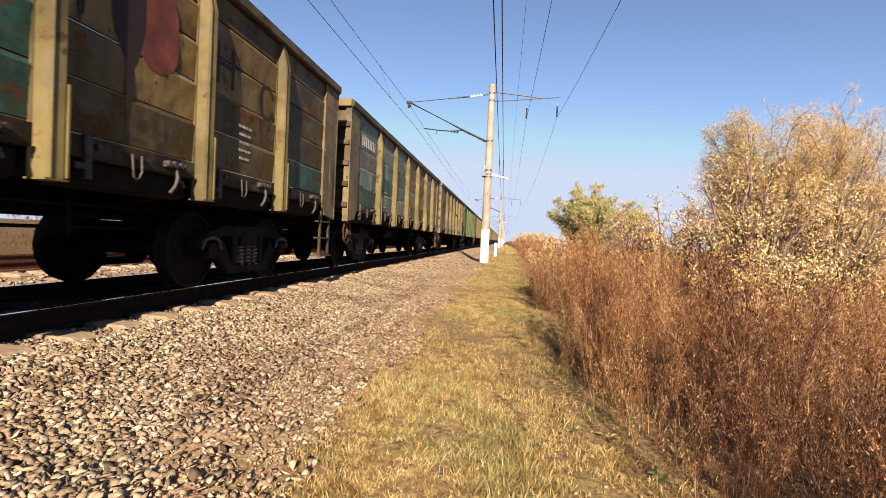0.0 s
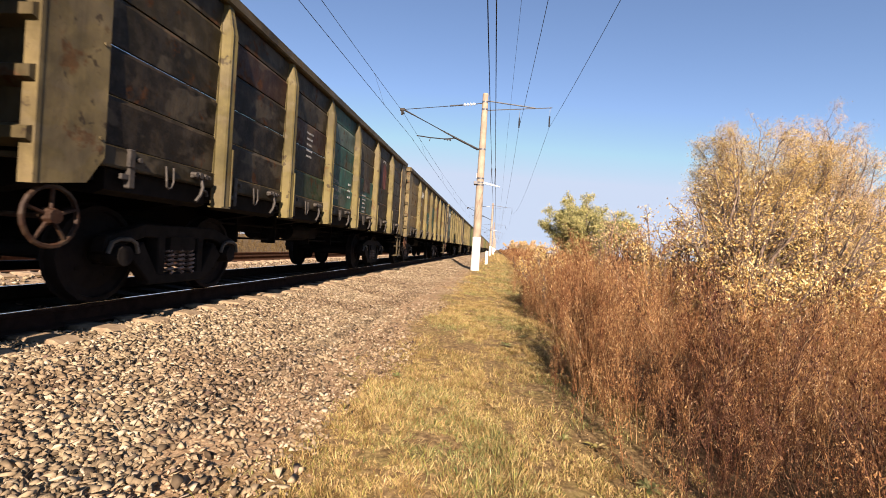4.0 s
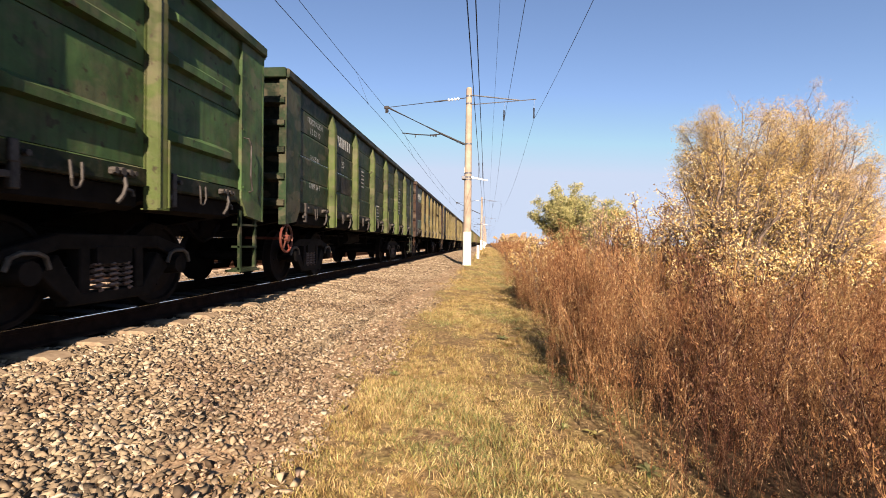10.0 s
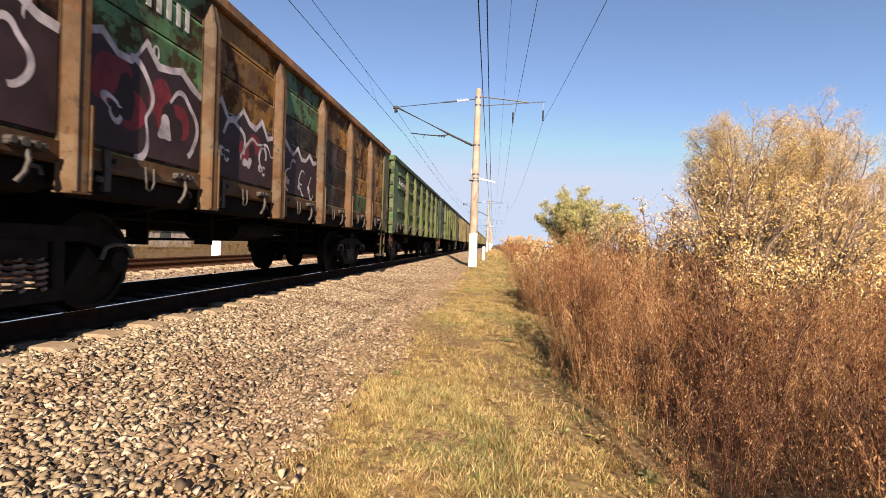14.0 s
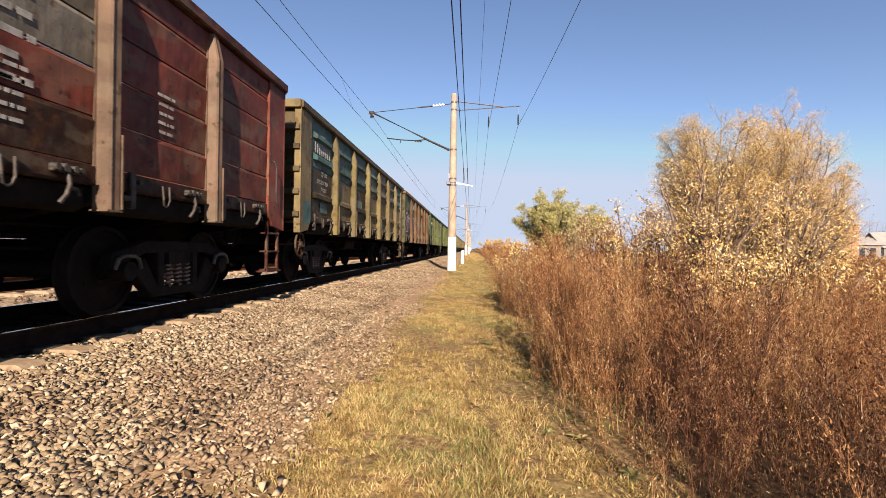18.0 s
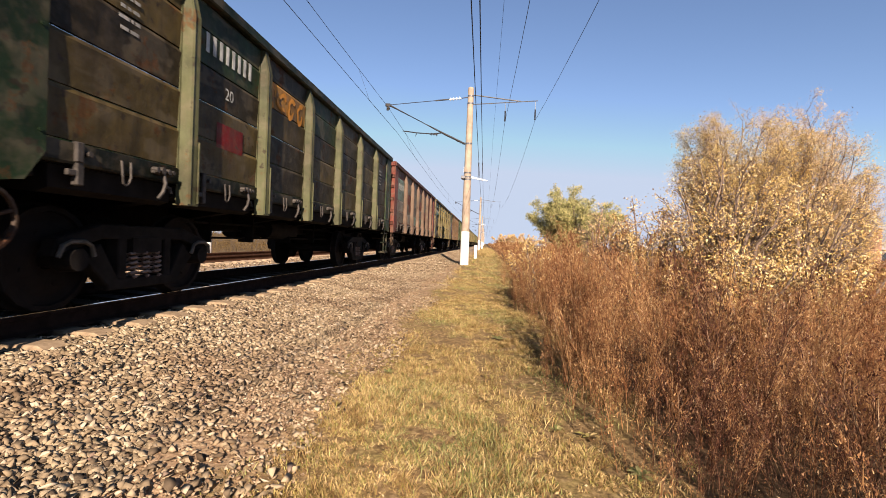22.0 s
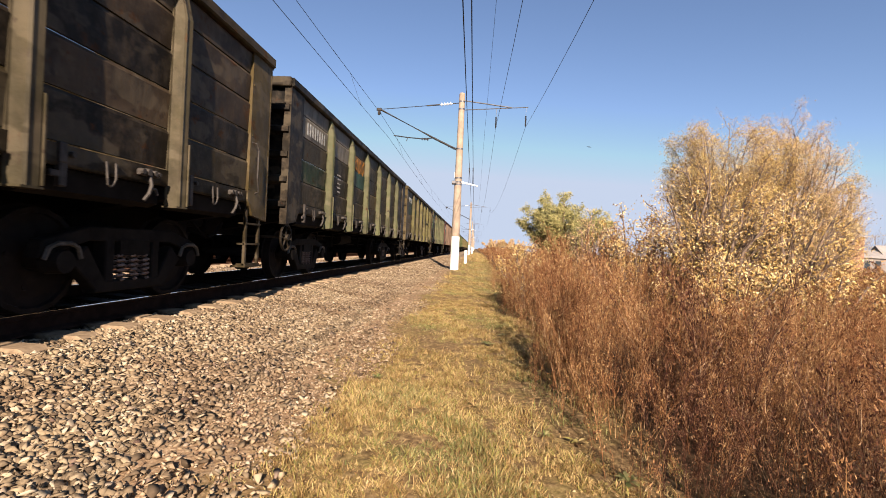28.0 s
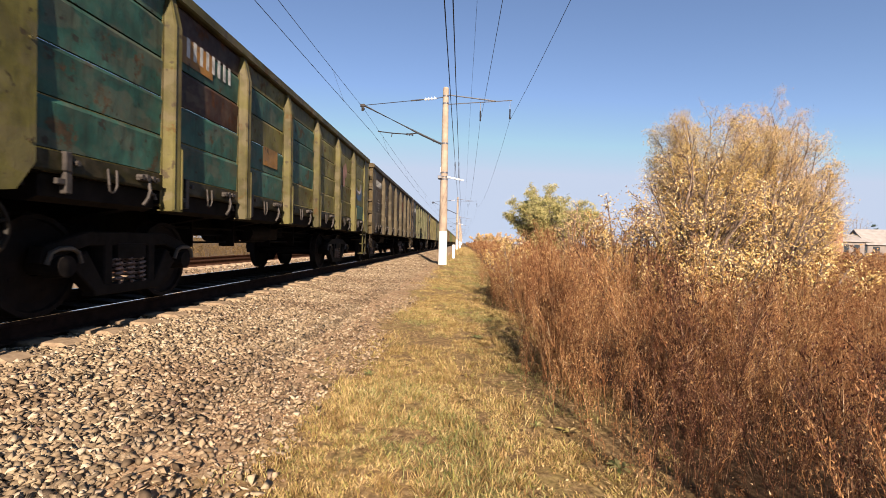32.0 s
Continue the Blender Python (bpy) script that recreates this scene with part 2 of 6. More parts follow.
WEED = islands("dead_weed_stalks", [(0.0, (0.112, 0.048, 0.028)), (0.4, (0.235, 0.117, 0.053)), (0.7, (0.37, 0.206, 0.092)), (0.93, (0.48, 0.305, 0.15)), (1.0, (0.57, 0.44, 0.28))], 0.85, 0.1, 40.0, 0.1, 0.22, ((0.56, 0.42, 0.41), 2.2, 0.8))
# weeds nearest the eye: the deep shade among their stems is put into this colour
SHADED_WEED = islands("weeds_with_shade_in_colour", [(0.0, (0.042, 0.018, 0.015)), (0.5, (0.103, 0.049, 0.031)), (0.8, (0.20, 0.108, 0.06)), (0.96, (0.36, 0.225, 0.13)), (1.0, (0.47, 0.37, 0.25))], 0.85, 0.1, 40.0, 0.1, 0.18, ((0.62, 0.46, 0.47), 2.0, 0.75))
OCHRE_WEED = islands("ochre_weeds", [(0.0, (0.05, 0.028, 0.012)), (0.5, (0.13, 0.082, 0.033)), (1.0, (0.24, 0.165, 0.07))], 0.85, 0.2, 40.0, 0.15, 0.2)
BARK = plain("grey_brown_bark", (0.18, 0.13, 0.10), 0.9, 0.0, 0.35, 9.0)
GOLD_LEAF = islands("golden_leaves", [(0.0, (0.12, 0.060, 0.022)), (0.35, (0.34, 0.20, 0.060)), (0.6, (0.56, 0.385, 0.14)), (0.82, (0.78, 0.63, 0.36)), (1.0, (0.44, 0.355, 0.09))], 0.6, 0.08, 40.0, 0.2, 0.25)
WILLOW_LEAF = islands("willow_leaves", [(0.0, (0.20, 0.115, 0.045)), (0.4, (0.44, 0.29, 0.11)), (0.7, (0.60, 0.45, 0.20)), (0.9, (0.68, 0.56, 0.31)), (1.0, (0.60, 0.45, 0.08))], 0.6, 0.08, 40.0, 0.2, 0.35, ((1.0, 0.86, 0.42), 0.6, 0.5))
PINK_LEAF = islands("faded_leaves", [(0.0, (0.30, 0.18, 0.09)), (0.4, (0.54, 0.36, 0.20)), (0.75, (0.66, 0.50, 0.28)), (1.0, (0.55, 0.43, 0.13))], 0.6, 0.08, 40.0, 0.3, 0.35)
OLIVE_LEAF = islands("grey_green_leaves", [(0.0, (0.13, 0.13, 0.05)), (0.4, (0.27, 0.255, 0.10)), (0.7, (0.42, 0.38, 0.165)), (1.0, (0.56, 0.48, 0.21))], 0.7, 0.08, 40.0, 0.15, 0.35)
FIR = islands("fir_needles", [(0.0, (0.015, 0.026, 0.014)), (1.0, (0.05, 0.075, 0.035))], 0.8, 0.1, 40.0, 0.1, 0.1)
BRICK = plain("orange_brick", (0.30, 0.165, 0.105), 0.85, 0.0, 0.2, 2.0)
ROOF = plain("pale_sheet_roof", (0.27, 0.25, 0.235), 0.6, 0.0, 0.2, 1.0)
GREY_WALL = plain("grey_render", (0.19, 0.165, 0.15), 0.9, 0.0, 0.2, 1.0)
PANE = plain("dark_pane", (0.03, 0.035, 0.04), 0.15, 0.0, 0.1, 1.0, 0.5, 0.0)


# ---------------------------------------------------------------- mesh helpers
def mesh_from(name, verts, faces, mats=(), smooth=False):
    """A mesh from arrays; the faces all have the same number of corners."""
    verts, faces = np.asarray(verts, np.float32), np.asarray(faces, np.int32)
    me = bpy.data.meshes.new(name)
    me.vertices.add(len(verts))
    me.vertices.foreach_set("co", verts.ravel())
    k = faces.shape[1]
    me.loops.add(faces.size)
    me.loops.foreach_set("vertex_index", faces.ravel())
    me.polygons.add(len(faces))
    me.polygons.foreach_set("loop_start", np.arange(0, faces.size, k, dtype=np.int32))
    if smooth:
        me.polygons.foreach_set("use_smooth", np.ones(len(faces), bool))
    me.update(calc_edges=True)
    for m in mats:
        me.materials.append(m)
    return me


def finish(name, bm, slots=1):
    """A mesh with open slots, which each object fills with its own material."""
    bmesh.ops.recalc_face_normals(bm, faces=bm.faces)
    me = bpy.data.meshes.new(name)
    bm.to_mesh(me)
    bm.free()
    for _ in range(slots):
        me.materials.append(None)
    return me


def place(name, me, mat, parent=None, at=None, label="", colour=None):
    ob = new(name, me)
    if colour is not None:
        ob.color = (*colour, 1)
    if mat is not None:
        ob.material_slots[0].link = "OBJECT"
        ob.material_slots[0].material = mat
    if parent is not None:
        ob.parent = parent
    if at is not None:
        ob.matrix_basis = at
    if label:
        ob["label"] = label
    return ob


def part(name, bm, material, parent, label="", at=None):
    return place(name, finish(name, bm), material, parent, at, label)


def box(bm, x0, x1, y0, y1, z0, z1, bevel=0.0):
    before = set(bm.verts)
    r = bmesh.ops.create_cube(bm, size=1.0)
    for v in r["verts"]:
        v.co = Vector((x0 + (v.co.x + 0.5) * (x1 - x0), y0 + (v.co.y + 0.5) * (y1 - y0), z0 + (v.co.z + 0.5) * (z1 - z0)))
    if bevel:
        es = {e for v in r["verts"] for e in v.link_edges}
        bmesh.ops.bevel(bm, geom=list(es), offset=bevel, segments=1, affect="EDGES", profile=0.5)
    return [v for v in bm.verts if v not in before]


def rod(bm, a, b, r0, r1=None, sides=8):
    """A round bar from a to b."""
    a, b = Vector(a), Vector(b)
    r1 = r0 if r1 is None else r1
    q = (b - a).to_track_quat("Z", "Y").to_matrix().to_4x4()
    bmesh.ops.create_cone(bm, cap_ends=True, segments=sides, radius1=r0, radius2=r1, depth=(b - a).length,
                          matrix=Matrix.Translation((a + b) / 2) @ q)


def pipe(bm, pts, r, sides=6):
    """A bent round bar through the points."""
    pts = [Vector(p) for p in pts]
    rings = []
    for i, p in enumerate(pts):
        d = (pts[min(i + 1, len(pts) - 1)] - pts[max(i - 1, 0)]).normalized()
        u = d.orthogonal().normalized() if abs(d.x) > 0.9 else d.cross(Vector((1, 0, 0))).normalized()
        w = d.cross(u)
        rings.append([bm.verts.new(p + (u * math.cos(a) + w * math.sin(a)) * r) for a in (2 * math.pi * k / sides for k in range(sides))])
    for r0, r1 in zip(rings, rings[1:]):
        for k in range(sides):
            bm.faces.new((r0[k], r0[(k + 1) % sides], r1[(k + 1) % sides], r1[k]))
    bm.faces.new(rings[0][::-1])
    bm.faces.new(rings[-1])


def prism(bm, outline, axis, lo, hi):
    """An outline of 2D points, drawn out along an axis (0, 1 or 2)."""
    def at(p, h):
        q = list(p)
        q.insert(axis, h)
        return bm.verts.new(q)
    a, b = [at(p, lo) for p in outline], [at(p, hi) for p in outline]
    n = len(outline)
    for i in range(n):
        bm.faces.new((a[i], a[(i + 1) % n], b[(i + 1) % n], b[i]))
    bm.faces.new(a[::-1])
    bm.faces.new(b)


def repeat(verts, faces, mats):
    """Copies of a small mesh under an array of 3 x 4 matrices, joined."""
    v = np.einsum("nij,vj->nvi", mats[:, :, :3], verts) + mats[:, None, :, 3]
    f = faces[None] + (np.arange(len(mats)) * len(verts))[:, None, None]
    return v.reshape(-1, 3), f.reshape(-1, faces.shape[1])


def scatter_mats(rng, at, size, tilt=0.0, flat=1.0):
    """Upright matrices with a chance turn, a lean and a size for each place."""
    n = len(at)
    a = rng.uniform(0, 2 * np.pi, n)
    lx, ly = rng.normal(0, tilt, n), rng.normal(0, tilt, n)
    m = np.zeros((n, 3, 4))
    c, s = np.cos(a), np.sin(a)
    m[:, 0, 0], m[:, 0, 1], m[:, 1, 0], m[:, 1, 1] = c, -s, s, c
    m[:, 2, 2] = flat
    m[:, 0, 2], m[:, 1, 2] = lx, ly
    m[:, :, :3] *= np.asarray(size).reshape(-1, 1, 1)
    m[:, :, 3] = at
    return m


def leaf_mats(rng, at, size, lean=(0.12, -0.62, 0.40), loose=0.62):
    """Matrices for leaves that mostly face up and to the light."""
    n = len(at)
    z = rng.normal(0, loose, (n, 3)) + np.array(lean)
    z /= np.linalg.norm(z, axis=1)[:, None]
    y = np.cross(z, rng.normal(size=(n, 3)))
    y /= np.linalg.norm(y, axis=1)[:, None]
    m = np.zeros((n, 3, 4))
    m[:, :, 0], m[:, :, 1], m[:, :, 2] = np.cross(y, z), y, z
    m[:, :, :3] *= np.asarray(size).reshape(-1, 1, 1)
    m[:, :, 3] = at
    return m


def lying_mats(rng, at, size, tilt=0.65):
    """Matrices for chips that lie on their flat sides, a little tipped."""
    n = len(at)
    a = rng.uniform(0, 2 * np.pi, n)
    z = np.stack([rng.normal(0, tilt, n), rng.normal(0, tilt, n), np.ones(n)], 1)
    z /= np.linalg.norm(z, axis=1)[:, None]
    x = np.stack([np.cos(a), np.sin(a), np.zeros(n)], 1)
    x -= z * (x * z).sum(1)[:, None]
    x /= np.linalg.norm(x, axis=1)[:, None]
    m = np.zeros((n, 3, 4))
    m[:, :, 0], m[:, :, 1], m[:, :, 2] = x, np.cross(z, x), z
    m[:, :, :3] *= np.asarray(size).reshape(-1, 1, 1)
    m[:, :, 3] = at
    return m


# ---------------------------------------------------------------- the ground
TRACK, TRACK2 = -4.69, -9.50
PROFILE = ((-400, -0.9), (-30, -0.9), (-14.0, -0.75), (-12.0, -0.62), (-11.3, -0.24), (-7.75, -0.24), (-7.2, -0.42), (-6.7, -0.42), (-6.35, -0.215),
           (-3.05, -0.215), (-1.70, -0.40), (-1.1, -0.42), (0.6, -0.42), (2.0, -0.50), (30.0, -0.6), (400, -0.6))


def lie(x, y):
    """Height of the ground."""
    px, pz = zip(*PROFILE)
    z = np.interp(x, px, pz)
    rise = np.clip((np.asarray(y) - 4.0) / 20.0, 0, 1) * 0.10 * np.clip((np.asarray(x) + 1.9) / 0.6, 0, 1) * np.clip((3.0 - np.asarray(x)) / 2.0, 0, 1)
    return z + rise


def uneven(x, y):
    return 0.022 * np.sin(x * 2.1 + 0.7 * np.sin(y * 1.3)) * np.sin(y * 1.7 + x) + 0.012 * np.sin(x * 5.3 + y * 2.9) * np.sin(y * 4.1)


def build_ground():
    xs = np.unique(np.concatenate([np.linspace(-2500, -60, 12), np.linspace(-60, -14, 14), np.linspace(-14, -6.2, 40), np.linspace(-6.2, 4, 70),
                                   np.linspace(4, 40, 40), np.linspace(40, 2500, 16)]))
    ys = np.unique(np.concatenate([np.linspace(-800, -20, 10), np.linspace(-20, 0, 20), np.linspace(0, 40, 130), np.linspace(40, 200, 60), np.linspace(200, 3500, 20)]))
    gx, gy = np.meshgrid(xs, ys)
    gz = lie(gx, gy) + uneven(gx, gy) * ((gx > -1.7) & (gx < 40)) * (gy < 100)
    v = np.stack([gx, gy, gz], -1).reshape(-1, 3)
    i = np.arange(gx.size).reshape(gx.shape)
    f = np.stack([i[:-1, :-1], i[:-1, 1:], i[1:, 1:], i[1:, :-1]], -1).reshape(-1, 4)
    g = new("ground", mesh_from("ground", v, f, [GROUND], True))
    return tagged(g, "dry earth and turf beside a ballasted railway", "ground", kind="structure")


ground = build_ground()


def rail_mesh(name, y0, y1):
    outline = [(-0.075, -0.18), (0.075, -0.18), (0.07, -0.165), (0.012, -0.145), (0.010, -0.045), (0.036, -0.035), (0.036, -0.006), (-0.036, -0.006),
               (-0.036, -0.035), (-0.010, -0.045), (-0.012, -0.145), (-0.07, -0.165)]
    bm = bmesh.new()
    prism(bm, outline, 1, y0, y1)
    return finish(name, bm)


def build_tracks():
    rail = rail_mesh("rail", -60, 1500)
    bm = bmesh.new()
    box(bm, -0.015, 0.015, -60, 1500, -0.0055, 0.0, 0.0)
    head = finish("running_surface", bm)
    for cx in (TRACK, TRACK2):
        for side in (-0.797, 0.797):
            r = place("rail", rail, RAIL_SIDE if cx == TRACK else RED_RAIL, at=pose(cx + side, 0, 0))
            tagged(r, "rusty steel rail with a bright running surface", "rail", "rails", "structure")
            place("running_surface", head, RAIL_HEAD if cx == TRACK else RED_RAIL, r)


build_tracks()

# ---------------------------------------------------------------- the goods train
PITCH, HALF = 13.92, 6.56          # coupler to coupler; half a body
POSTS = (-4.33, -2.60, -0.87, 0.87, 2.60, 4.33)
BAYS = ((-5.97, -4.33), (-4.33, -2.60), (-2.60, -0.87), (-0.87, 0.87), (0.87, 2.60), (2.60, 4.33), (4.33, 5.97))
SEAMS = (1.43, 1.84, 2.25, 2.66, 3.05, 3.36)
SKIN = 1.455                       # outer face of the side plates


def text_mesh(words, size):
    """Stencilled words as a flat mesh that faces +x, about its own middle."""
    c = bpy.data.curves.new("words", "FONT")
    c.body, c.size, c.align_x, c.align_y, c.resolution_u = words, size, "CENTER", "CENTER", 3
    ob = new("words", c)
    bpy.context.view_layer.update()
    me = bpy.data.meshes.new_from_object(ob.evaluated_get(bpy.context.evaluated_depsgraph_get()))
    bpy.data.objects.remove(ob)
    me.transform(Matrix(((0, 0, 1, 0), (1, 0, 0, 0), (0, 1, 0, 0), (0, 0, 0, 1))))
    me.materials.clear()
    me.materials.append(None)
    return me


def bars_mesh(rows, size, h=0.62):
    """Plain bars in place of figures and of small print: widths for each row."""
    bm = bmesh.new()
    for i, row in enumerate(rows):
        total = sum(row) + 0.45 * (len(row) - 1)
        y = -total / 2
        for w in row:
            box(bm, -0.001, 0.001, y * size, (y + w) * size, (-i * 1.9 - h / 2) * size, (-i * 1.9 + h / 2) * size)
            y += w + 0.45
    return finish("bars", bm)


WORDS = {w: text_mesh(w, s) for w, s in (("ТАРА 24 Т", 0.125), ("20", 0.20), ("37,125 м³", 0.115), ("ПОСТРОЕН", 0.14), ("12 03 10", 0.15), ("ДР 976", 0.10), ("20 06 21-23", 0.10), ("ПРОБЕГ", 0.10),
                                         ("ДР 630", 0.13), ("02062021 2024", 0.12), ("Н", 0.62), ("С", 0.62))}
NUMBER = bars_mesh([[0.40] * 8], 0.165, 1.35)
PRINT = bars_mesh([[1.6, 2.1, 1.2], [3.0, 1.4], [1.2, 0.8, 1.6], [2.4, 0.6, 1.2], [1.9, 2.0]], 0.05)
PRINT2 = bars_mesh([[1.0, 0.8], [1.4, 0.7], [0.9, 0.9]], 0.07)


def plate_mesh(y0, y1, z0, z1):
    """One lapped side plate, a little bowed, with a bright upper lip."""
    bm = bmesh.new()
    zm = (z0 + z1) / 2
    prism(bm, [(SKIN - 0.03, z0 + 0.006), (SKIN + 0.002, z0 + 0.006), (SKIN + 0.008, zm), (SKIN + 0.015, z1 - 0.045), (SKIN - 0.004, z1 - 0.008), (SKIN - 0.03, z1 - 0.006)], 1, y0, y1)
    return finish("side_plate", bm)


def joined_plates(y0, y1):
    bm = bmesh.new()
    for z0, z1 in zip(SEAMS, SEAMS[1:]):
        zm = (z0 + z1) / 2
        prism(bm, [(SKIN - 0.03, z0 + 0.006), (SKIN + 0.002, z0 + 0.006), (SKIN + 0.008, zm), (SKIN + 0.015, z1 - 0.045), (SKIN - 0.004, z1 - 0.008), (SKIN - 0.03, z1 - 0.006)], 1, y0, y1)
    return finish("side_panel", bm)


def ribbed_plate(y0, y1, z0, z1, ribs):
    """A tall plate with pressed ridges, tapered at their ends."""
    bm = bmesh.new()
    prism(bm, [(SKIN - 0.03, z0 + 0.005), (SKIN, z0 + 0.005), (SKIN + 0.004, z1 - 0.03), (SKIN - 0.004, z1 - 0.005), (SKIN - 0.03, z1 - 0.005)], 1, y0, y1)
    m = 0.20 if y1 - y0 > 1.5 else 0.12
    for zc in ribs:
        a, b = y0 + m, y1 - m
        pts = {}
        for k, (y, g) in enumerate(((a, 0.0), (a + 0.10, 0.075), (b - 0.10, 0.075), (b, 0.0))):
            for j, (dz, out) in enumerate(((0.085, 0.0), (0.030, 1.0), (-0.050, 1.0), (-0.075, 0.0))):
                pts[k, j] = bm.verts.new((SKIN + 0.001 + g * out, y, zc + dz))
        for k in range(3):
            for j in range(3):
                bm.faces.new((pts[k, j], pts[k + 1, j], pts[k + 1, j + 1], pts[k, j + 1]))
    bmesh.ops.remove_doubles(bm, verts=bm.verts, dist=0.0005)
    return finish("ribbed_plate", bm)


def stanchion_mesh():
    """A pressed hat-section post, tapered at the head, with a stiffening strip low down."""
    bm = bmesh.new()
    prof = [(SKIN, -0.100), (SKIN + 0.012, -0.100), (SKIN + 0.018, -0.080), (SKIN + 0.118, -0.064), (SKIN + 0.136, -0.048), (SKIN + 0.128, 0.0), (SKIN + 0.136, 0.048), (SKIN + 0.118, 0.064), (SKIN + 0.018, 0.080), (SKIN + 0.012, 0.100), (SKIN, 0.100)]
    lo = [bm.verts.new((x, y, 1.05)) for x, y in prof]
    mid = [bm.verts.new((x, y, 3.02)) for x, y in prof]
    top = [bm.verts.new((SKIN + (x - SKIN) * 0.45, y * 0.86, 3.345)) for x, y in prof]
    for a, b in ((lo, mid), (mid, top)):
        for i in range(len(prof)):
            j = (i + 1) % len(prof)
            bm.faces.new((a[i], a[j], b[j], b[i]))
    bm.faces.new(lo[::-1])
    bm.faces.new(top)
    box(bm, SKIN + 0.05, SKIN + 0.150, 0.062, 0.078, 1.06, 1.72)
    box(bm, SKIN - 0.03, SKIN + 0.135, -0.09, 0.09, 1.035, 1.052)
    return finish("stanchion", bm)


def corner_mesh(end):
    """The wide corner post: a flat plate with its lower corner cut off and a folded edge."""
    bm = bmesh.new()
    y0, y1 = 5.97 * end, HALF * end
    prism(bm, [(y0, 1.30), (y0 + 0.16 * end, 1.08), (y1, 1.02), (y1, 3.36), (y0, 3.36)], 0, SKIN - 0.03, SKIN + 0.045)
    box(bm, SKIN - 0.07, SKIN + 0.05, *sorted((y1 - 0.02 * end, y1 + 0.012 * end)), 1.02, 3.40)
    for z in (1.45, 2.2, 2.9):
        rod(bm, (SKIN + 0.04, y0 + 0.05 * end, z), (SKIN + 0.053, y0 + 0.05 * end, z), 0.016, sides=6)
    return finish("corner_post", bm)


def chord_mesh():
    bm = bmesh.new()
    prism(bm, [(SKIN - 0.06, 3.34), (SKIN + 0.075, 3.34), (SKIN + 0.095, 3.36), (SKIN + 0.095, 3.465), (SKIN + 0.075, 3.48), (SKIN - 0.06, 3.48)], 1, -HALF - 0.01, HALF + 0.01)
    return finish("top_chord", bm)


def sill_mesh():
    bm = bmesh.new()
    prism(bm, [(SKIN - 0.05, 1.25), (SKIN + 0.012, 1.25), (SKIN + 0.020, 1.27), (SKIN + 0.020, 1.415), (SKIN - 0.05, 1.43)], 1, -5.97, 5.97)
    return finish("side_sill", bm)


def floor_mesh():
    bm = bmesh.new()
    box(bm, -SKIN, SKIN - 0.05, -HALF + 0.05, HALF - 0.05, 1.24, 1.30)
    return finish("floor_plate", bm)


def centre_sill_mesh():
    bm = bmesh.new()
    box(bm, -0.19, 0.19, -6.7, 6.7, 0.80, 1.238, 0.02)
    return finish("centre_sill", bm)


def hatch_mesh(y0, y1):
    """A closed floor hatch, hung below the floor on one side of the middle."""
    bm = bmesh.new()
    prism(bm, [(0.24, 1.235), (0.24, 1.10), (1.30, 1.02), (1.40, 1.06), (1.40, 1.235)], 1, y0 + 0.12, y1 - 0.12)
    return finish("floor_hatch", bm)


def bearer_mesh():
    bm = bmesh.new()
    prism(bm, [(-SKIN, 1.237), (-SKIN, 1.12), (-0.2, 0.90), (0.2, 0.90), (SKIN - 0.01, 1.12), (SKIN - 0.01, 1.237)], 1, -0.09, 0.09)
    return finish("crossbearer", bm)


def far_side_mesh():
    bm = bmesh.new()
    n = [(-SKIN, -HALF)]
    for y in POSTS:
        n += [(-SKIN, y - 0.12), (-SKIN - 0.12, y - 0.10), (-SKIN - 0.12, y + 0.10), (-SKIN, y + 0.12)]
    n += [(-SKIN, HALF), (-SKIN + 0.03, HALF), (-SKIN + 0.03, -HALF)]
    prism(bm, n, 2, 1.15, 3.46)
    return finish("side_wall", bm)


def end_sheet_mesh(end):
    bm = bmesh.new()
    box(bm, -SKIN, SKIN - 0.03, *sorted((HALF * end - 0.10 * end, HALF * end - 0.05 * end)), 1.20, 3.33)
    return finish("end_wall", bm)


def end_beam_mesh(end):
    bm = bmesh.new()
    box(bm, -SKIN - 0.02, SKIN + 0.05, *sorted((HALF * end - 0.12 * end, HALF * end + 0.07 * end)), 3.33, 3.485, 0.012)
    return finish("end_beam", bm)


def end_rib_mesh(end):
    bm = bmesh.new()
    y = HALF * end
    prism(bm, [(y - 0.05 * end, -0.03), (y + 0.06 * end, 0.015), (y + 0.06 * end, 0.095), (y - 0.05 * end, 0.14)], 0, -SKIN + 0.02, SKIN + 0.03)
    return finish("end_rib", bm)


def bracket_mesh():
    bm = bmesh.new()
    box(bm, SKIN, SKIN + 0.05, -0.035, 0.035, 1.27, 1.43, 0.008)
    box(bm, SKIN, SKIN + 0.035, -0.10, 0.02, 1.16, 1.21, 0.006)
    box(bm, SKIN - 0.02, SKIN + 0.04, -0.02, 0.05, 1.09, 1.29, 0.008)
    rod(bm, (SKIN, 0.09, 1.35), (SKIN + 0.06, 0.09, 1.35), 0.024, sides=8)
    return finish("hatch_hinge", bm)


def loop_mesh():
    bm = bmesh.new()
    x = SKIN + 0.035
    pipe(bm, [(x, -0.055, 1.36), (x + 0.01, -0.05, 1.22), (x, -0.03, 1.165), (x, 0.0, 1.15), (x, 0.03, 1.165), (x + 0.01, 0.05, 1.22), (x, 0.055, 1.36)], 0.011, 6)
    return finish("tie_loop", bm)


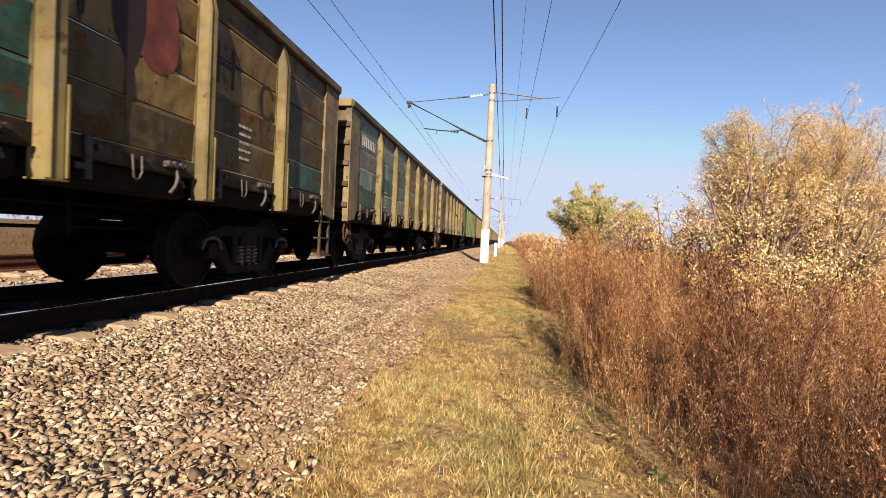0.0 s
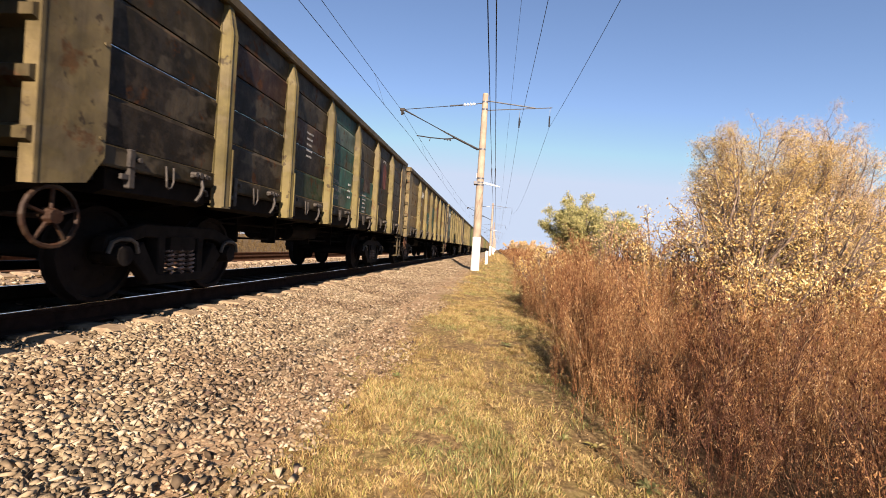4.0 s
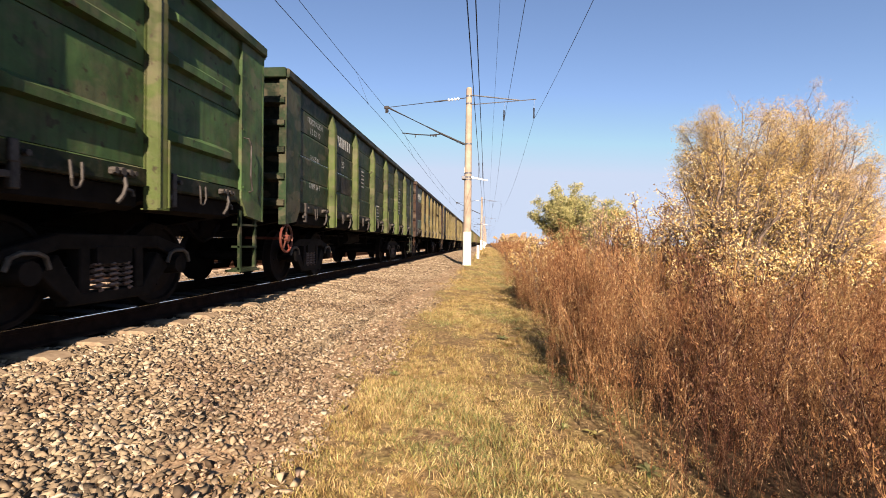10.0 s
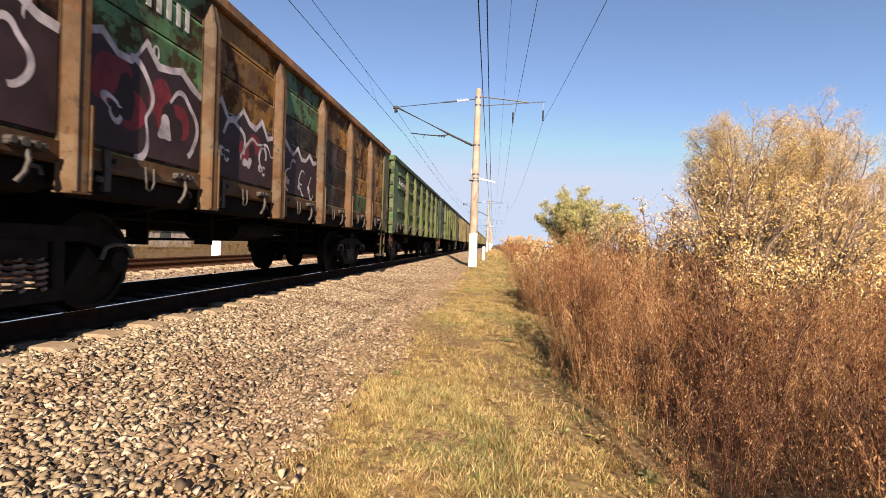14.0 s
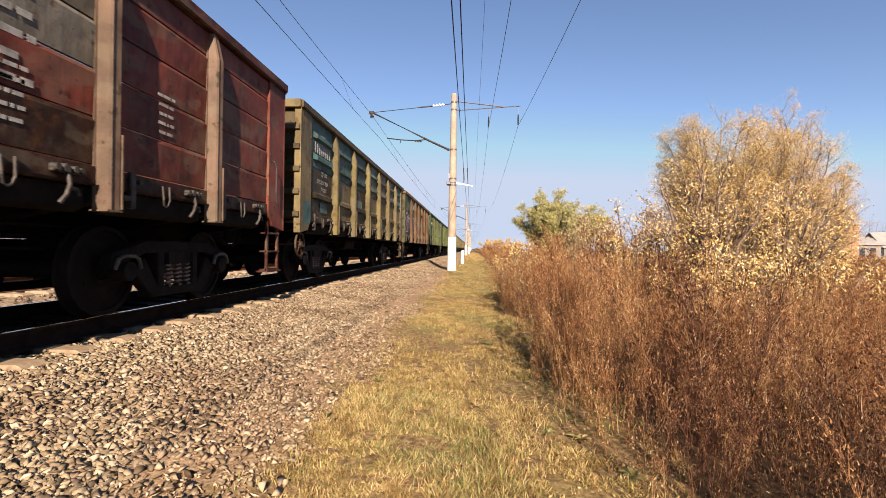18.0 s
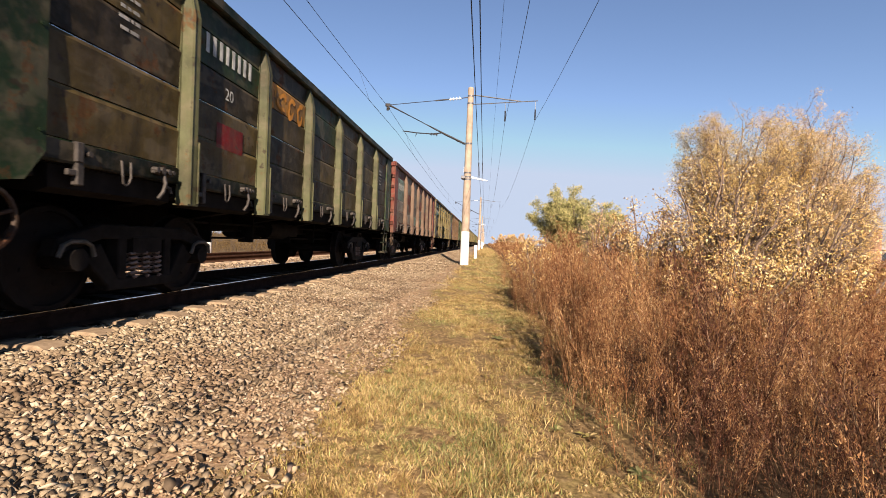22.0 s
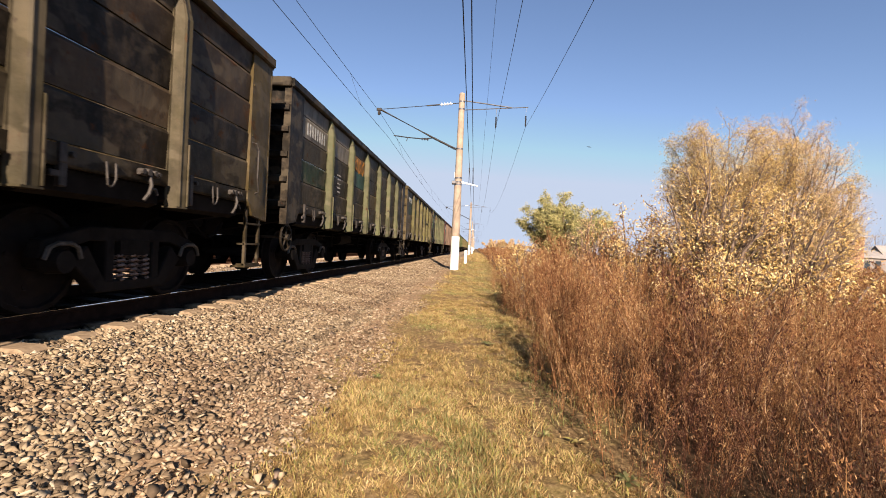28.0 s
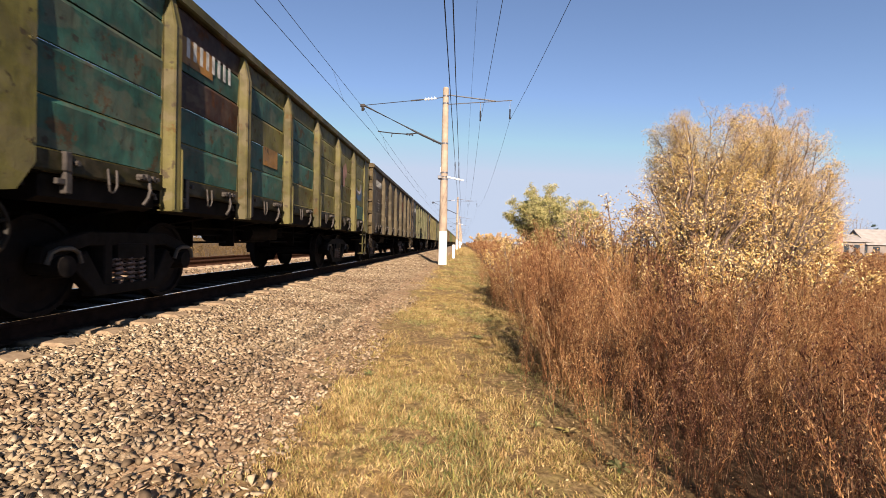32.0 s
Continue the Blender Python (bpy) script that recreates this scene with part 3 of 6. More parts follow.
def lever_mesh():
    bm = bmesh.new()
    x = SKIN + 0.03
    for y, r in ((-0.11, 0.035), (-0.03, 0.043), (0.06, 0.035), (0.12, 0.026)):
        rod(bm, (x - 0.03, y, 1.345), (x + 0.05, y, 1.345), r, r * 0.8, 8)
    box(bm, x - 0.02, x + 0.025, -0.14, 0.15, 1.31, 1.345, 0.006)
    pipe(bm, [(x + 0.02, 0.0, 1.33), (x + 0.05, -0.01, 1.22), (x + 0.04, -0.03, 1.14), (x + 0.02, -0.075, 1.07)], 0.018, 6)
    pipe(bm, [(x + 0.03, 0.0, 1.20), (x + 0.03, 0.08, 1.19), (x + 0.03, 0.10, 1.14)], 0.017, 6)
    return finish("hatch_lever", bm)


def ladder_mesh():
    bm = bmesh.new()
    for y in (5.99, 6.39):
        box(bm, SKIN - 0.02, SKIN + 0.02, y, y + 0.055, 0.36, 1.16, 0.006)
    for z in (0.37, 0.66, 0.95):
        box(bm, SKIN - 0.10, SKIN + 0.03, 5.99, 6.445, z, z + 0.025)
    box(bm, SKIN - 0.16, SKIN + 0.05, 5.95, 6.48, 0.345, 0.37)
    return finish("footstep", bm)


def grab_mesh():
    bm = bmesh.new()
    x = SKIN + 0.045
    pipe(bm, [(x, 6.02, 2.10), (x + 0.06, 6.04, 2.09), (x + 0.07, 6.09, 2.0), (x + 0.07, 6.08, 1.6), (x + 0.06, 6.15, 1.42), (x, 6.17, 1.40)], 0.012, 6)
    return finish("grab_rail", bm)


def handwheel_mesh():
    bm = bmesh.new()
    x, y, z, r = SKIN - 0.04, -6.33, 0.80, 0.225
    n = 20
    rings = []
    for i in range(n):
        a = 2 * math.pi * i / n
        c = Vector((x, y + r * math.cos(a), z + r * math.sin(a)))
        o = Vector((0, math.cos(a), math.sin(a)))
        rings.append([bm.verts.new(c + (o * math.cos(b) + Vector((1, 0, 0)) * math.sin(b)) * 0.021) for b in (math.pi * k / 3 for k in range(6))])
    for i in range(n):
        a, b = rings[i], rings[(i + 1) % n]
        for k in range(6):
            bm.faces.new((a[k], b[k], b[(k + 1) % 6], a[(k + 1) % 6]))
    for i in range(5):
        a = 2 * math.pi * i / 5 + 0.3
        rod(bm, (x, y, z), (x, y + r * math.cos(a), z + r * math.sin(a)), 0.016, sides=6)
    rod(bm, (x - 0.03, y, z), (x + 0.05, y, z), 0.075, 0.055, 10)
    rod(bm, (x - 0.7, y, z), (x - 0.03, y, z), 0.022, sides=6)
    return finish("handwheel", bm)


def wheelset_mesh():
    """Axle with two dished, flanged wheels, about its own centre."""
    bm = bmesh.new()
    prof = [(0.0, 0.085), (0.035, 0.10), (0.045, 0.17), (0.015, 0.34), (0.03, 0.415), (0.065, 0.425), (0.065, 0.470), (-0.045, 0.475), (-0.060, 0.500), (-0.075, 0.490), (-0.075, 0.42), (-0.04, 0.40), (-0.03, 0.12), (-0.05, 0.085)]
    n = 18
    for s in (1, -1):
        rings = []
        for i in range(n):
            a = 2 * math.pi * i / n
            rings.append([bm.verts.new((s * (0.795 + px), pr * math.cos(a), pr * math.sin(a))) for px, pr in prof])
        for i in range(n):
            a, b = rings[i], rings[(i + 1) % n]
            for k in range(len(prof)):
                j = (k + 1) % len(prof)
                bm.faces.new((a[k], a[j], b[j], b[k]))
        for k in range(4):   # bolt bosses on the web
            a = math.pi / 2 * k
            rod(bm, (s * 0.81, 0.24 * math.cos(a), 0.24 * math.sin(a)), (s * 0.835, 0.24 * math.cos(a), 0.24 * math.sin(a)), 0.03, sides=6)
    rod(bm, (-1.12, 0, 0), (1.12, 0, 0), 0.085, sides=12)
    return finish("wheelset", bm)


def side_frame_mesh():
    """Cast bogie side: arched top bar, sloping legs, a spring window, a box over each axle."""
    bm = bmesh.new()
    x0, x1 = 0.95, 1.09
    for a, b, c, d in (((-1.14, 0.50), (-0.60, 0.66), (-0.60, 0.80), (-1.10, 0.66)), ((0.60, 0.66), (1.14, 0.50), (1.10, 0.66), (0.60, 0.80)),
                       ((-0.62, 0.66), (0.62, 0.66), (0.62, 0.80), (-0.62, 0.80)), ((-0.80, 0.46), (-0.50, 0.18), (-0.38, 0.26), (-0.62, 0.62)),
                       ((0.50, 0.18), (0.80, 0.46), (0.62, 0.62), (0.38, 0.26)), ((-0.52, 0.16), (0.52, 0.16), (0.52, 0.27), (-0.52, 0.27)),
                       ((-0.40, 0.26), (-0.28, 0.26), (-0.28, 0.70), (-0.40, 0.70)), ((0.28, 0.26), (0.40, 0.26), (0.40, 0.70), (0.28, 0.70))):
        prism(bm, [a, b, c, d], 0, x0, x1)
    bmesh.ops.bevel(bm, geom=list(bm.edges), offset=0.012, segments=1, affect="EDGES")
    return finish("side_frame", bm)


def cap_mesh():
    """The pale worn arch over a bearing."""
    bm = bmesh.new()
    pipe(bm, [(1.12, -0.19, 0.50), (1.125, -0.15, 0.60), (1.13, -0.07, 0.635), (1.13, 0.07, 0.635), (1.125, 0.15, 0.60), (1.12, 0.19, 0.50)], 0.022, 6)
    return finish("worn_arch", bm)


def hub_mesh():
    bm = bmesh.new()
    rod(bm, (0.98, 0, 0.475), (1.15, 0, 0.475), 0.115, 0.10, 16)
    return finish("bearing_cap", bm)


def springs_mesh():
    bm = bmesh.new()
    for y in (-0.185, 0.0, 0.185):
        pts = [(1.02 + 0.075 * math.cos(a), y + 0.075 * math.sin(a), 0.27 + 0.25 * a / (2 * math.pi * 5)) for a in (2 * math.pi * 5 * i / 50 for i in range(51))]
        pipe(bm, pts, 0.016, 5)
    return finish("spring_nest", bm)


def bolster_mesh():
    bm = bmesh.new()
    prism(bm, [(-1.10, 0.52), (1.10, 0.52), (1.10, 0.68), (0.45, 0.88), (-0.45, 0.88), (-1.10, 0.68)], 1, -0.22, 0.22)
    for y in (-0.42, 0.42):   # brake beams
        box(bm, -0.85, 0.85, y - 0.04, y + 0.04, 0.36, 0.44)
    return finish("bogie", bm)


def gear_mesh():
    """Brake rods, cylinder and air tank under the middle of the wagon."""
    bm = bmesh.new()
    for x, z in ((0.45, 0.80), (0.62, 0.90), (0.52, 0.68)):
        rod(bm, (x, -3.2, z), (x, 3.2, z + 0.03), 0.017, sides=6)
    for y in (-2.4, -1.1, 0.5, 1.9):
        box(bm, 0.40, 0.66, y - 0.02, y + 0.02, 0.62, 1.22)
    rod(bm, (0.62, -0.6, 0.86), (0.62, 0.25, 0.86), 0.16, sides=14)
    rod(bm, (-0.55, 0.3, 0.85), (-0.55, 1.5, 0.85), 0.17, sides=14)
    box(bm, 0.5, 0.72, 0.30, 0.75, 0.74, 0.98, 0.02)
    return finish("brake_gear", bm)


def coupler_mesh(end):
    bm = bmesh.new()
    box(bm, -0.12, 0.12, *sorted((6.3 * end, 6.80 * end)), 0.93, 1.17, 0.02)
    box(bm, -0.20, 0.17, *sorted((6.72 * end, 7.02 * end)), 0.90, 1.20, 0.04)
    pipe(bm, [(0.35, 6.5 * end, 1.0), (0.38, 6.75 * end, 0.80), (0.36, 6.93 * end, 0.74)], 0.03, 6)
    return finish("coupler", bm)


PLATES = [[plate_mesh(a, b, z0, z1) for z0, z1 in zip(SEAMS, SEAMS[1:])][::-1] for a, b in BAYS]      # top to bottom
PANELS = [joined_plates(a, b) for a, b in BAYS]
RIBBED = [(ribbed_plate(a, b, 2.38, 3.36, (2.58, 3.02)), ribbed_plate(a, b, 1.43, 2.38, (1.78, 2.16) if b - a < 1.5 else (1.80,))) for a, b in BAYS]
M_POST, M_CORNER, M_CHORD, M_SILL = stanchion_mesh(), [corner_mesh(-1), corner_mesh(1)], chord_mesh(), sill_mesh()
M_HATCH = [hatch_mesh(a, b) for a, b in BAYS]
M_FLOOR, M_CENTRE, M_BEARER, M_FAR = floor_mesh(), centre_sill_mesh(), bearer_mesh(), far_side_mesh()
M_END, M_BEAM, M_RIB = ([f(-1), f(1)] for f in (end_sheet_mesh, end_beam_mesh, end_rib_mesh))
M_HINGE, M_LOOP, M_LEVER = bracket_mesh(), loop_mesh(), lever_mesh()
M_STEP, M_GRAB, M_HAND, M_WHEELS, M_FRAME, M_CAP, M_HUB = ladder_mesh(), grab_mesh(), handwheel_mesh(), wheelset_mesh(), side_frame_mesh(), cap_mesh(), hub_mesh()
M_SPRINGS, M_BOLSTER, M_GEAR, M_COUPLER = springs_mesh(), bolster_mesh(), gear_mesh(), [coupler_mesh(-1), coupler_mesh(1)]

TONE = 0.235
COLOURS = {"O": (0.235, 0.165, 0.055), "D": (0.115, 0.085, 0.036), "K": (0.36, 0.275, 0.13), "P": (0.31, 0.205, 0.070), "G": (0.036, 0.078, 0.030), "L": (0.105, 0.20, 0.068), "E": (0.15, 0.34, 0.15),
           "M": (0.07, 0.16, 0.045), "T": (0.045, 0.140, 0.105), "N": (0.27, 0.40, 0.33), "B": (0.075, 0.20, 0.20), "C": (0.21, 0.14, 0.08), "e": (0.17, 0.17, 0.055), "g": (0.19, 0.20, 0.095), "Y": (0.36, 0.32, 0.26), "R": (0.22, 0.052, 0.035),
           "W": (0.145, 0.060, 0.034), "X": (0.090, 0.064, 0.036), "A": (0.42, 0.20, 0.04), "S": (0.50, 0.03, 0.025),
           "u": (0.32, 0.255, 0.095), "v": (0.17, 0.235, 0.058), "w": (0.25, 0.13, 0.055), "Z": (0.22, 0.20, 0.055), "x": (0.36, 0.23, 0.16), "y": (0.22, 0.18, 0.10), "z": (0.26, 0.23, 0.075)}
LIFT = {"L": 2.1, "B": 2.5, "R": 2.7, "Y": 2.0, "T": 2.9, "N": 2.0, "M": 1.6, "K": 1.7, "D": 0.9, "X": 0.5, "G": 1.75, "u": 1.6, "v": 1.3, "w": 1.4, "x": 1.4, "y": 1.05, "z": 1.35, "A": 2.8, "E": 2.2, "Z": 2.5, "P": 2.0, "O": 1.2, "C": 0.95, "g": 1.5, "e": 1.7}
COLOURS = {k: tuple(TONE * LIFT.get(k, 1.0) * c for c in v) for k, v in COLOURS.items()}

# index: plate colours bay by bay, top row first; rust; posts, corners, hand wheel; ribbed; label
LIVERIES = {
    1: (("NYNYKYK", "NNNKKYK", "YNNKKYK", "NTNYKKK", "TNYKOKK"), 0.30, "uKW", False, "pale mint and khaki steel open wagon"),
    0: (("PPPPPOO", "PPPPPPO", "PPPTPPO", "PPTTPOO", "PPTTOOT"), 0.35, "uKW", False, "yellow-tan steel open wagon, rust-stained and scrawled on"),
    -1: (("DDDTDDO", "DWDNODD", "DXWTDOD", "XXXTTDD", "XXGTTDD"), 0.30, "uKW", False, "faded olive steel open wagon with brown and teal patches"),
    -2: (("NWNWWWW", "NWTWWWW", "WWWWRWW", "WNTGWWW", "NXGGWWW"), 0.20, "uWW", False, "brown steel open wagon patched in green and mint"),
    -3: (("GGGGGGG", "GGGGGGG", "GGGGGGG", "GGGGGGG", "GGGGGGG"), 0.05, "vGR", False, "dark green steel open wagon with white stencilled lettering"),
    -4: (("LLLLLLL", "LLLLLLL", "LLLLLLL", "LLLLLLL", "LLLLLLL"), 0.05, "vLW", True, "bright green ribbed steel open wagon"),
    -5: (("EEAEAAA", "EEAEAAA", "XEAXWAA", "XXXXXAA", "XXXXXLA"), 0.75, "weW", False, "rusty orange steel open wagon with large sprayed shapes"),
    -6: (("BBBNYYB", "", "", "DKDKOKK", ""), 0.35, "uKW", True, "ribbed steel open wagon patched in blue and khaki"),
    -7: (("RYYRRRR", "NYYYYRR", "NRYRYRR", "YYYYRRR", "YYNTWRR"), 0.25, "xRW", False, "red-brown steel open wagon with grey patches"),
    -8: (("OGDGODX", "OGAGDDX", "DDODXOX", "OODODXD", "OODDODD"), 0.30, "gGW", False, "dark olive steel open wagon with an orange scrawl"),
    -9: (("OOOOOOO", "GOOOOKO", "GGOOOOO", "OOOOOOO", "OOOOOOO"), 0.12, "zOX", False, "olive steel open wagon, evenly weathered"),
    -10: (("YYDDDDD", "YYADDOD", "DDTDDDX", "GDDODXX", "DDDDDDX"), 0.22, "gXX", False, "dark olive steel open wagon with pale patches"),
    -11: (("CCCCCCC", "CXCCWCC", "CCOWWXC", "XCCDXCX", "DDDXDXD"), 0.25, "yOX", False, "brown steel open wagon with an olive corner post"),
    -12: (("TWZZZZZ", "TTTTZZZ", "TWZTZZZ", "TTTTZZZ", "TTTZZZT"), 0.30, "zZX", False, "patched green, teal and olive steel open wagon"),
}
SPARE = (("OOKODDO", "uOW", "weathered olive steel open wagon"), ("WXWWOWX", "xWW", "weathered brown steel open wagon"), ("KKYKOKK", "uKW", "pale khaki steel open wagon"),
         ("MLMGMML", "vMW", "weathered green steel open wagon"), ("KYNKKOY", "uOW", "patched khaki and mint steel open wagon"))
PAINTS = {}


def coat(rust, dirt):
    key = (round(rust, 2), dirt)
    if key not in PAINTS:
        PAINTS[key] = paint("wagon_paint", rust, dirt)
    return PAINTS[key]


def build_wagon(k):
    """An open goods wagon about its own middle at rail level; those that pass close have all their fittings."""
    near = k <= 2
    if k in LIVERIES:
        grid, rust, trim, ribbed, label = LIVERIES[k]
    else:
        row, trim, label = SPARE[k % len(SPARE)]
        ribbed, rust = False, 0.28
        grid = ["".join(random.choice(row) for _ in range(7)) for _ in range(5)]
    if k == -5:   # orange primer under dark rust
        PAINTS[(0.75, 0.6)] = paint("rusted_through_paint", 0.55, 0.5, (0.055, 0.022, 0.012))
    skin, frame_paint, plate_paint = coat(rust, 0.6), coat(min(rust, 0.4) * 0.7, 0.3), coat(min(rust, 0.4) * 0.9, 0.4)
    post, corner, wheel = (COLOURS[c] for c in trim)
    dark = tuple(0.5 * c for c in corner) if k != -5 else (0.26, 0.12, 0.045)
    w = new("open_wagon")
    tagged(w, label, "goods wagon", "wagons of the goods train")

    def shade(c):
        # haze and grazing sheen on the wagons far ahead are put into their colour
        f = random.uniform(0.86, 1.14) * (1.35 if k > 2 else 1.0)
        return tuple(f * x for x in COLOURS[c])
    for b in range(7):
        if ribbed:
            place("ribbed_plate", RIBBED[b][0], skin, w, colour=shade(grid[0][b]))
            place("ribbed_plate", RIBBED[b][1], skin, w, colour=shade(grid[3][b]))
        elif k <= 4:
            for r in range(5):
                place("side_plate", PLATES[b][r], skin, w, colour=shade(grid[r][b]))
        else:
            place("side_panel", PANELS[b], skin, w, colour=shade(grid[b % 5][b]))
    for y in POSTS:
        place("stanchion", M_POST, frame_paint, w, pose(0, y, 0), colour=post)
    for e in (0, 1):
        place("corner_post", M_CORNER[e], plate_paint, w, colour=corner)
        # end walls and ribs: the neighbouring wagon's shadow is put into their darker colour
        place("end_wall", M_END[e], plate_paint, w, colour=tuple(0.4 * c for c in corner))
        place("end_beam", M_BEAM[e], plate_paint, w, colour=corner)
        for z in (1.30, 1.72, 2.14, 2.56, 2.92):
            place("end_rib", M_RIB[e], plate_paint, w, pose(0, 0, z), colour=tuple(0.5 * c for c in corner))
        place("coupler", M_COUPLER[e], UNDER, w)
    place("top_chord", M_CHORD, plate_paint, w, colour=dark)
    # the sill's colour holds both oil and the shade below the plates
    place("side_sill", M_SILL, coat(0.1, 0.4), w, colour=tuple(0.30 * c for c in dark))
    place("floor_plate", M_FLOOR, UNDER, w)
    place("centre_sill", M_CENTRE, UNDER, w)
    place("side_wall", M_FAR, plate_paint, w, colour=corner)
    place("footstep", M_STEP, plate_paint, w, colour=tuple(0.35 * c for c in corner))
    place("handwheel", M_HAND, plate_paint, w, colour=wheel, label="spoked brake handwheel")
    if near:
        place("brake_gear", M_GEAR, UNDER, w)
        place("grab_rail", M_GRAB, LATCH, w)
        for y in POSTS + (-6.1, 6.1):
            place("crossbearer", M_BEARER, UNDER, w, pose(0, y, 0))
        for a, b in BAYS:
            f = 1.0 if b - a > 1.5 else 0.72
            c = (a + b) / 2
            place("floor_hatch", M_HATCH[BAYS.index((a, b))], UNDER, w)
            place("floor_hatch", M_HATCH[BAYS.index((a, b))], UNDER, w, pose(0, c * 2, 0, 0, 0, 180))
            place("hatch_hinge", M_HINGE, LATCH, w, pose(0, c - 0.52 * f, 0))
            place("tie_loop", M_LOOP, LATCH, w, pose(0, c - 0.02, 0))
            place("hatch_lever", M_LEVER, LATCH, w, pose(0, c + 0.46 * f, 0))
    sets = []
    for y in (-4.33, 4.33):
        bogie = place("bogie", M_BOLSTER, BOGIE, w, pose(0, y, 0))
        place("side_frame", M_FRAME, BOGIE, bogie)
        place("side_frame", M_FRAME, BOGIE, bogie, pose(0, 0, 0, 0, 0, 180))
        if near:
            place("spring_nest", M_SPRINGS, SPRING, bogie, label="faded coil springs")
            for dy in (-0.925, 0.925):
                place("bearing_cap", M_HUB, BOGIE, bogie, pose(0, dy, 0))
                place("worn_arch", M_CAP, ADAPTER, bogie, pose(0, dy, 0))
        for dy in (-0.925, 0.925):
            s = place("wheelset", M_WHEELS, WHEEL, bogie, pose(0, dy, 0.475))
            sets.append((s, dy))
    return w, sets


WAGONS = []   # (index, thing, wheelsets)
random.seed(7)
for k in range(-13, 26):
    w, sets = build_wagon(k)
    WAGONS.append((k, w, sets))
BY_INDEX = {k: w for k, w, s in WAGONS}


# lettering, and shapes sprayed on the sides
def letter(k, key, y, z, me=None, mat=STENCIL, out=0.0155):
    place("lettering", me or WORDS[key], mat, BY_INDEX[k], pose(SKIN + out, y, z), "white stencilled lettering" if mat is STENCIL else "")


def bay(i):
    return sum(BAYS[i]) / 2


for k, y, z in ((0, bay(1), 2.85), (-3, bay(1), 2.92), (-4, bay(0) + 0.1, 2.80), (-5, bay(1), 2.95), (-6, bay(0), 2.80), (-7, bay(0), 2.75), (-8, bay(1), 2.92), (-10, bay(0), 2.85), (-11, bay(0), 2.90), (-12, bay(1), 2.95), (-2, bay(0), 2.90), (-9, bay(0), 2.95), (1, bay(0), 2.85)):
    letter(k, "", y, z, NUMBER)
for k, b in ((-3, 1), (-5, 1), (-8, 1), (0, 1)):
    letter(k, "20", bay(b), 2.45)
for key, b, z in (("ПОСТРОЕН", 0, 2.92), ("12 03 10", 0, 2.75), ("37,125 м³", 0, 2.28), ("ТАРА 24 Т", 0, 1.76)):
    letter(-3, key, bay(b) - 0.05, z)
for k, b, z in ((0, 2, 2.02), (-1, 3, 1.95), (-2, 2, 1.95)):
    letter(k, "ДР 976", bay(b) - 0.30, z - 0.05, mat=DIM_STENCIL)
    letter(k, "20 06 21-23", bay(b) - 0.22, z - 0.20, mat=DIM_STENCIL)
    letter(k, "ПРОБЕГ", bay(b) - 0.30, z - 0.35, mat=DIM_STENCIL)
    letter(k, "", bay(b) + 0.55, z, PRINT2)
letter(-6, "ДР 630", bay(0) + 0.1, 2.30)
letter(-6, "02062021 2024", bay(0), 2.12)
letter(-6, "ПРОБЕГ", bay(0) + 0.1, 1.97)
for k, b, z in ((0, 5, 2.0), (-1, 2, 2.5), (-1, 4, 1.85), (-2, 1, 2.6), (-2, 3, 1.9), (-3, 2, 2.55), (-3, 5, 2.7), (-3, 5, 2.2), (-3, 3, 1.8), (-3, 6, 1.75), (-7, 5, 2.3), (-7, 3, 1.85), (-7, 4, 2.0), (-8, 0, 2.9), (-8, 6, 2.8), (-9, 4, 2.9), (-9, 1, 2.1), (-11, 1, 2.55), (-11, 0, 2.3), (-11, 3, 2.1), (-10, 1, 2.3), (-6, 0, 3.1), (1, 1, 1.9)):
    letter(k, "", bay(b), z, PRINT, DIM_STENCIL)
letter(-7, "", bay(4), 2.72, bars_mesh([[1.0, 2.6], [4.2], [2.2, 1.4], [3.6, 0.8], [1.6], [2.8, 1.2]], 0.085), DIM_STENCIL)
MAROON, RUSTRED = plain("dark_spray", (0.018, 0.008, 0.007), 0.7), plain("red_spray", (0.11, 0.028, 0.018), 0.7, 0.0, 0.6, 4.0)
WHITE_SPRAY, PLUM, AMBER = plain("white_spray", (0.36, 0.32, 0.33), 0.7, 0.0, 0.5, 5.0), plain("plum_spray", (0.026, 0.012, 0.014), 0.7, 0.0, 0.5, 3.0), plain("amber_spray", (0.42, 0.17, 0.02), 0.7)
BLUE_SPRAY = plain("blue_spray", (0.03, 0.07, 0.12), 0.7)
letter(0, "Н", bay(5) - 0.45, 2.55, mat=MAROON)
letter(0, "С", bay(5) + 0.50, 2.40, mat=MAROON)


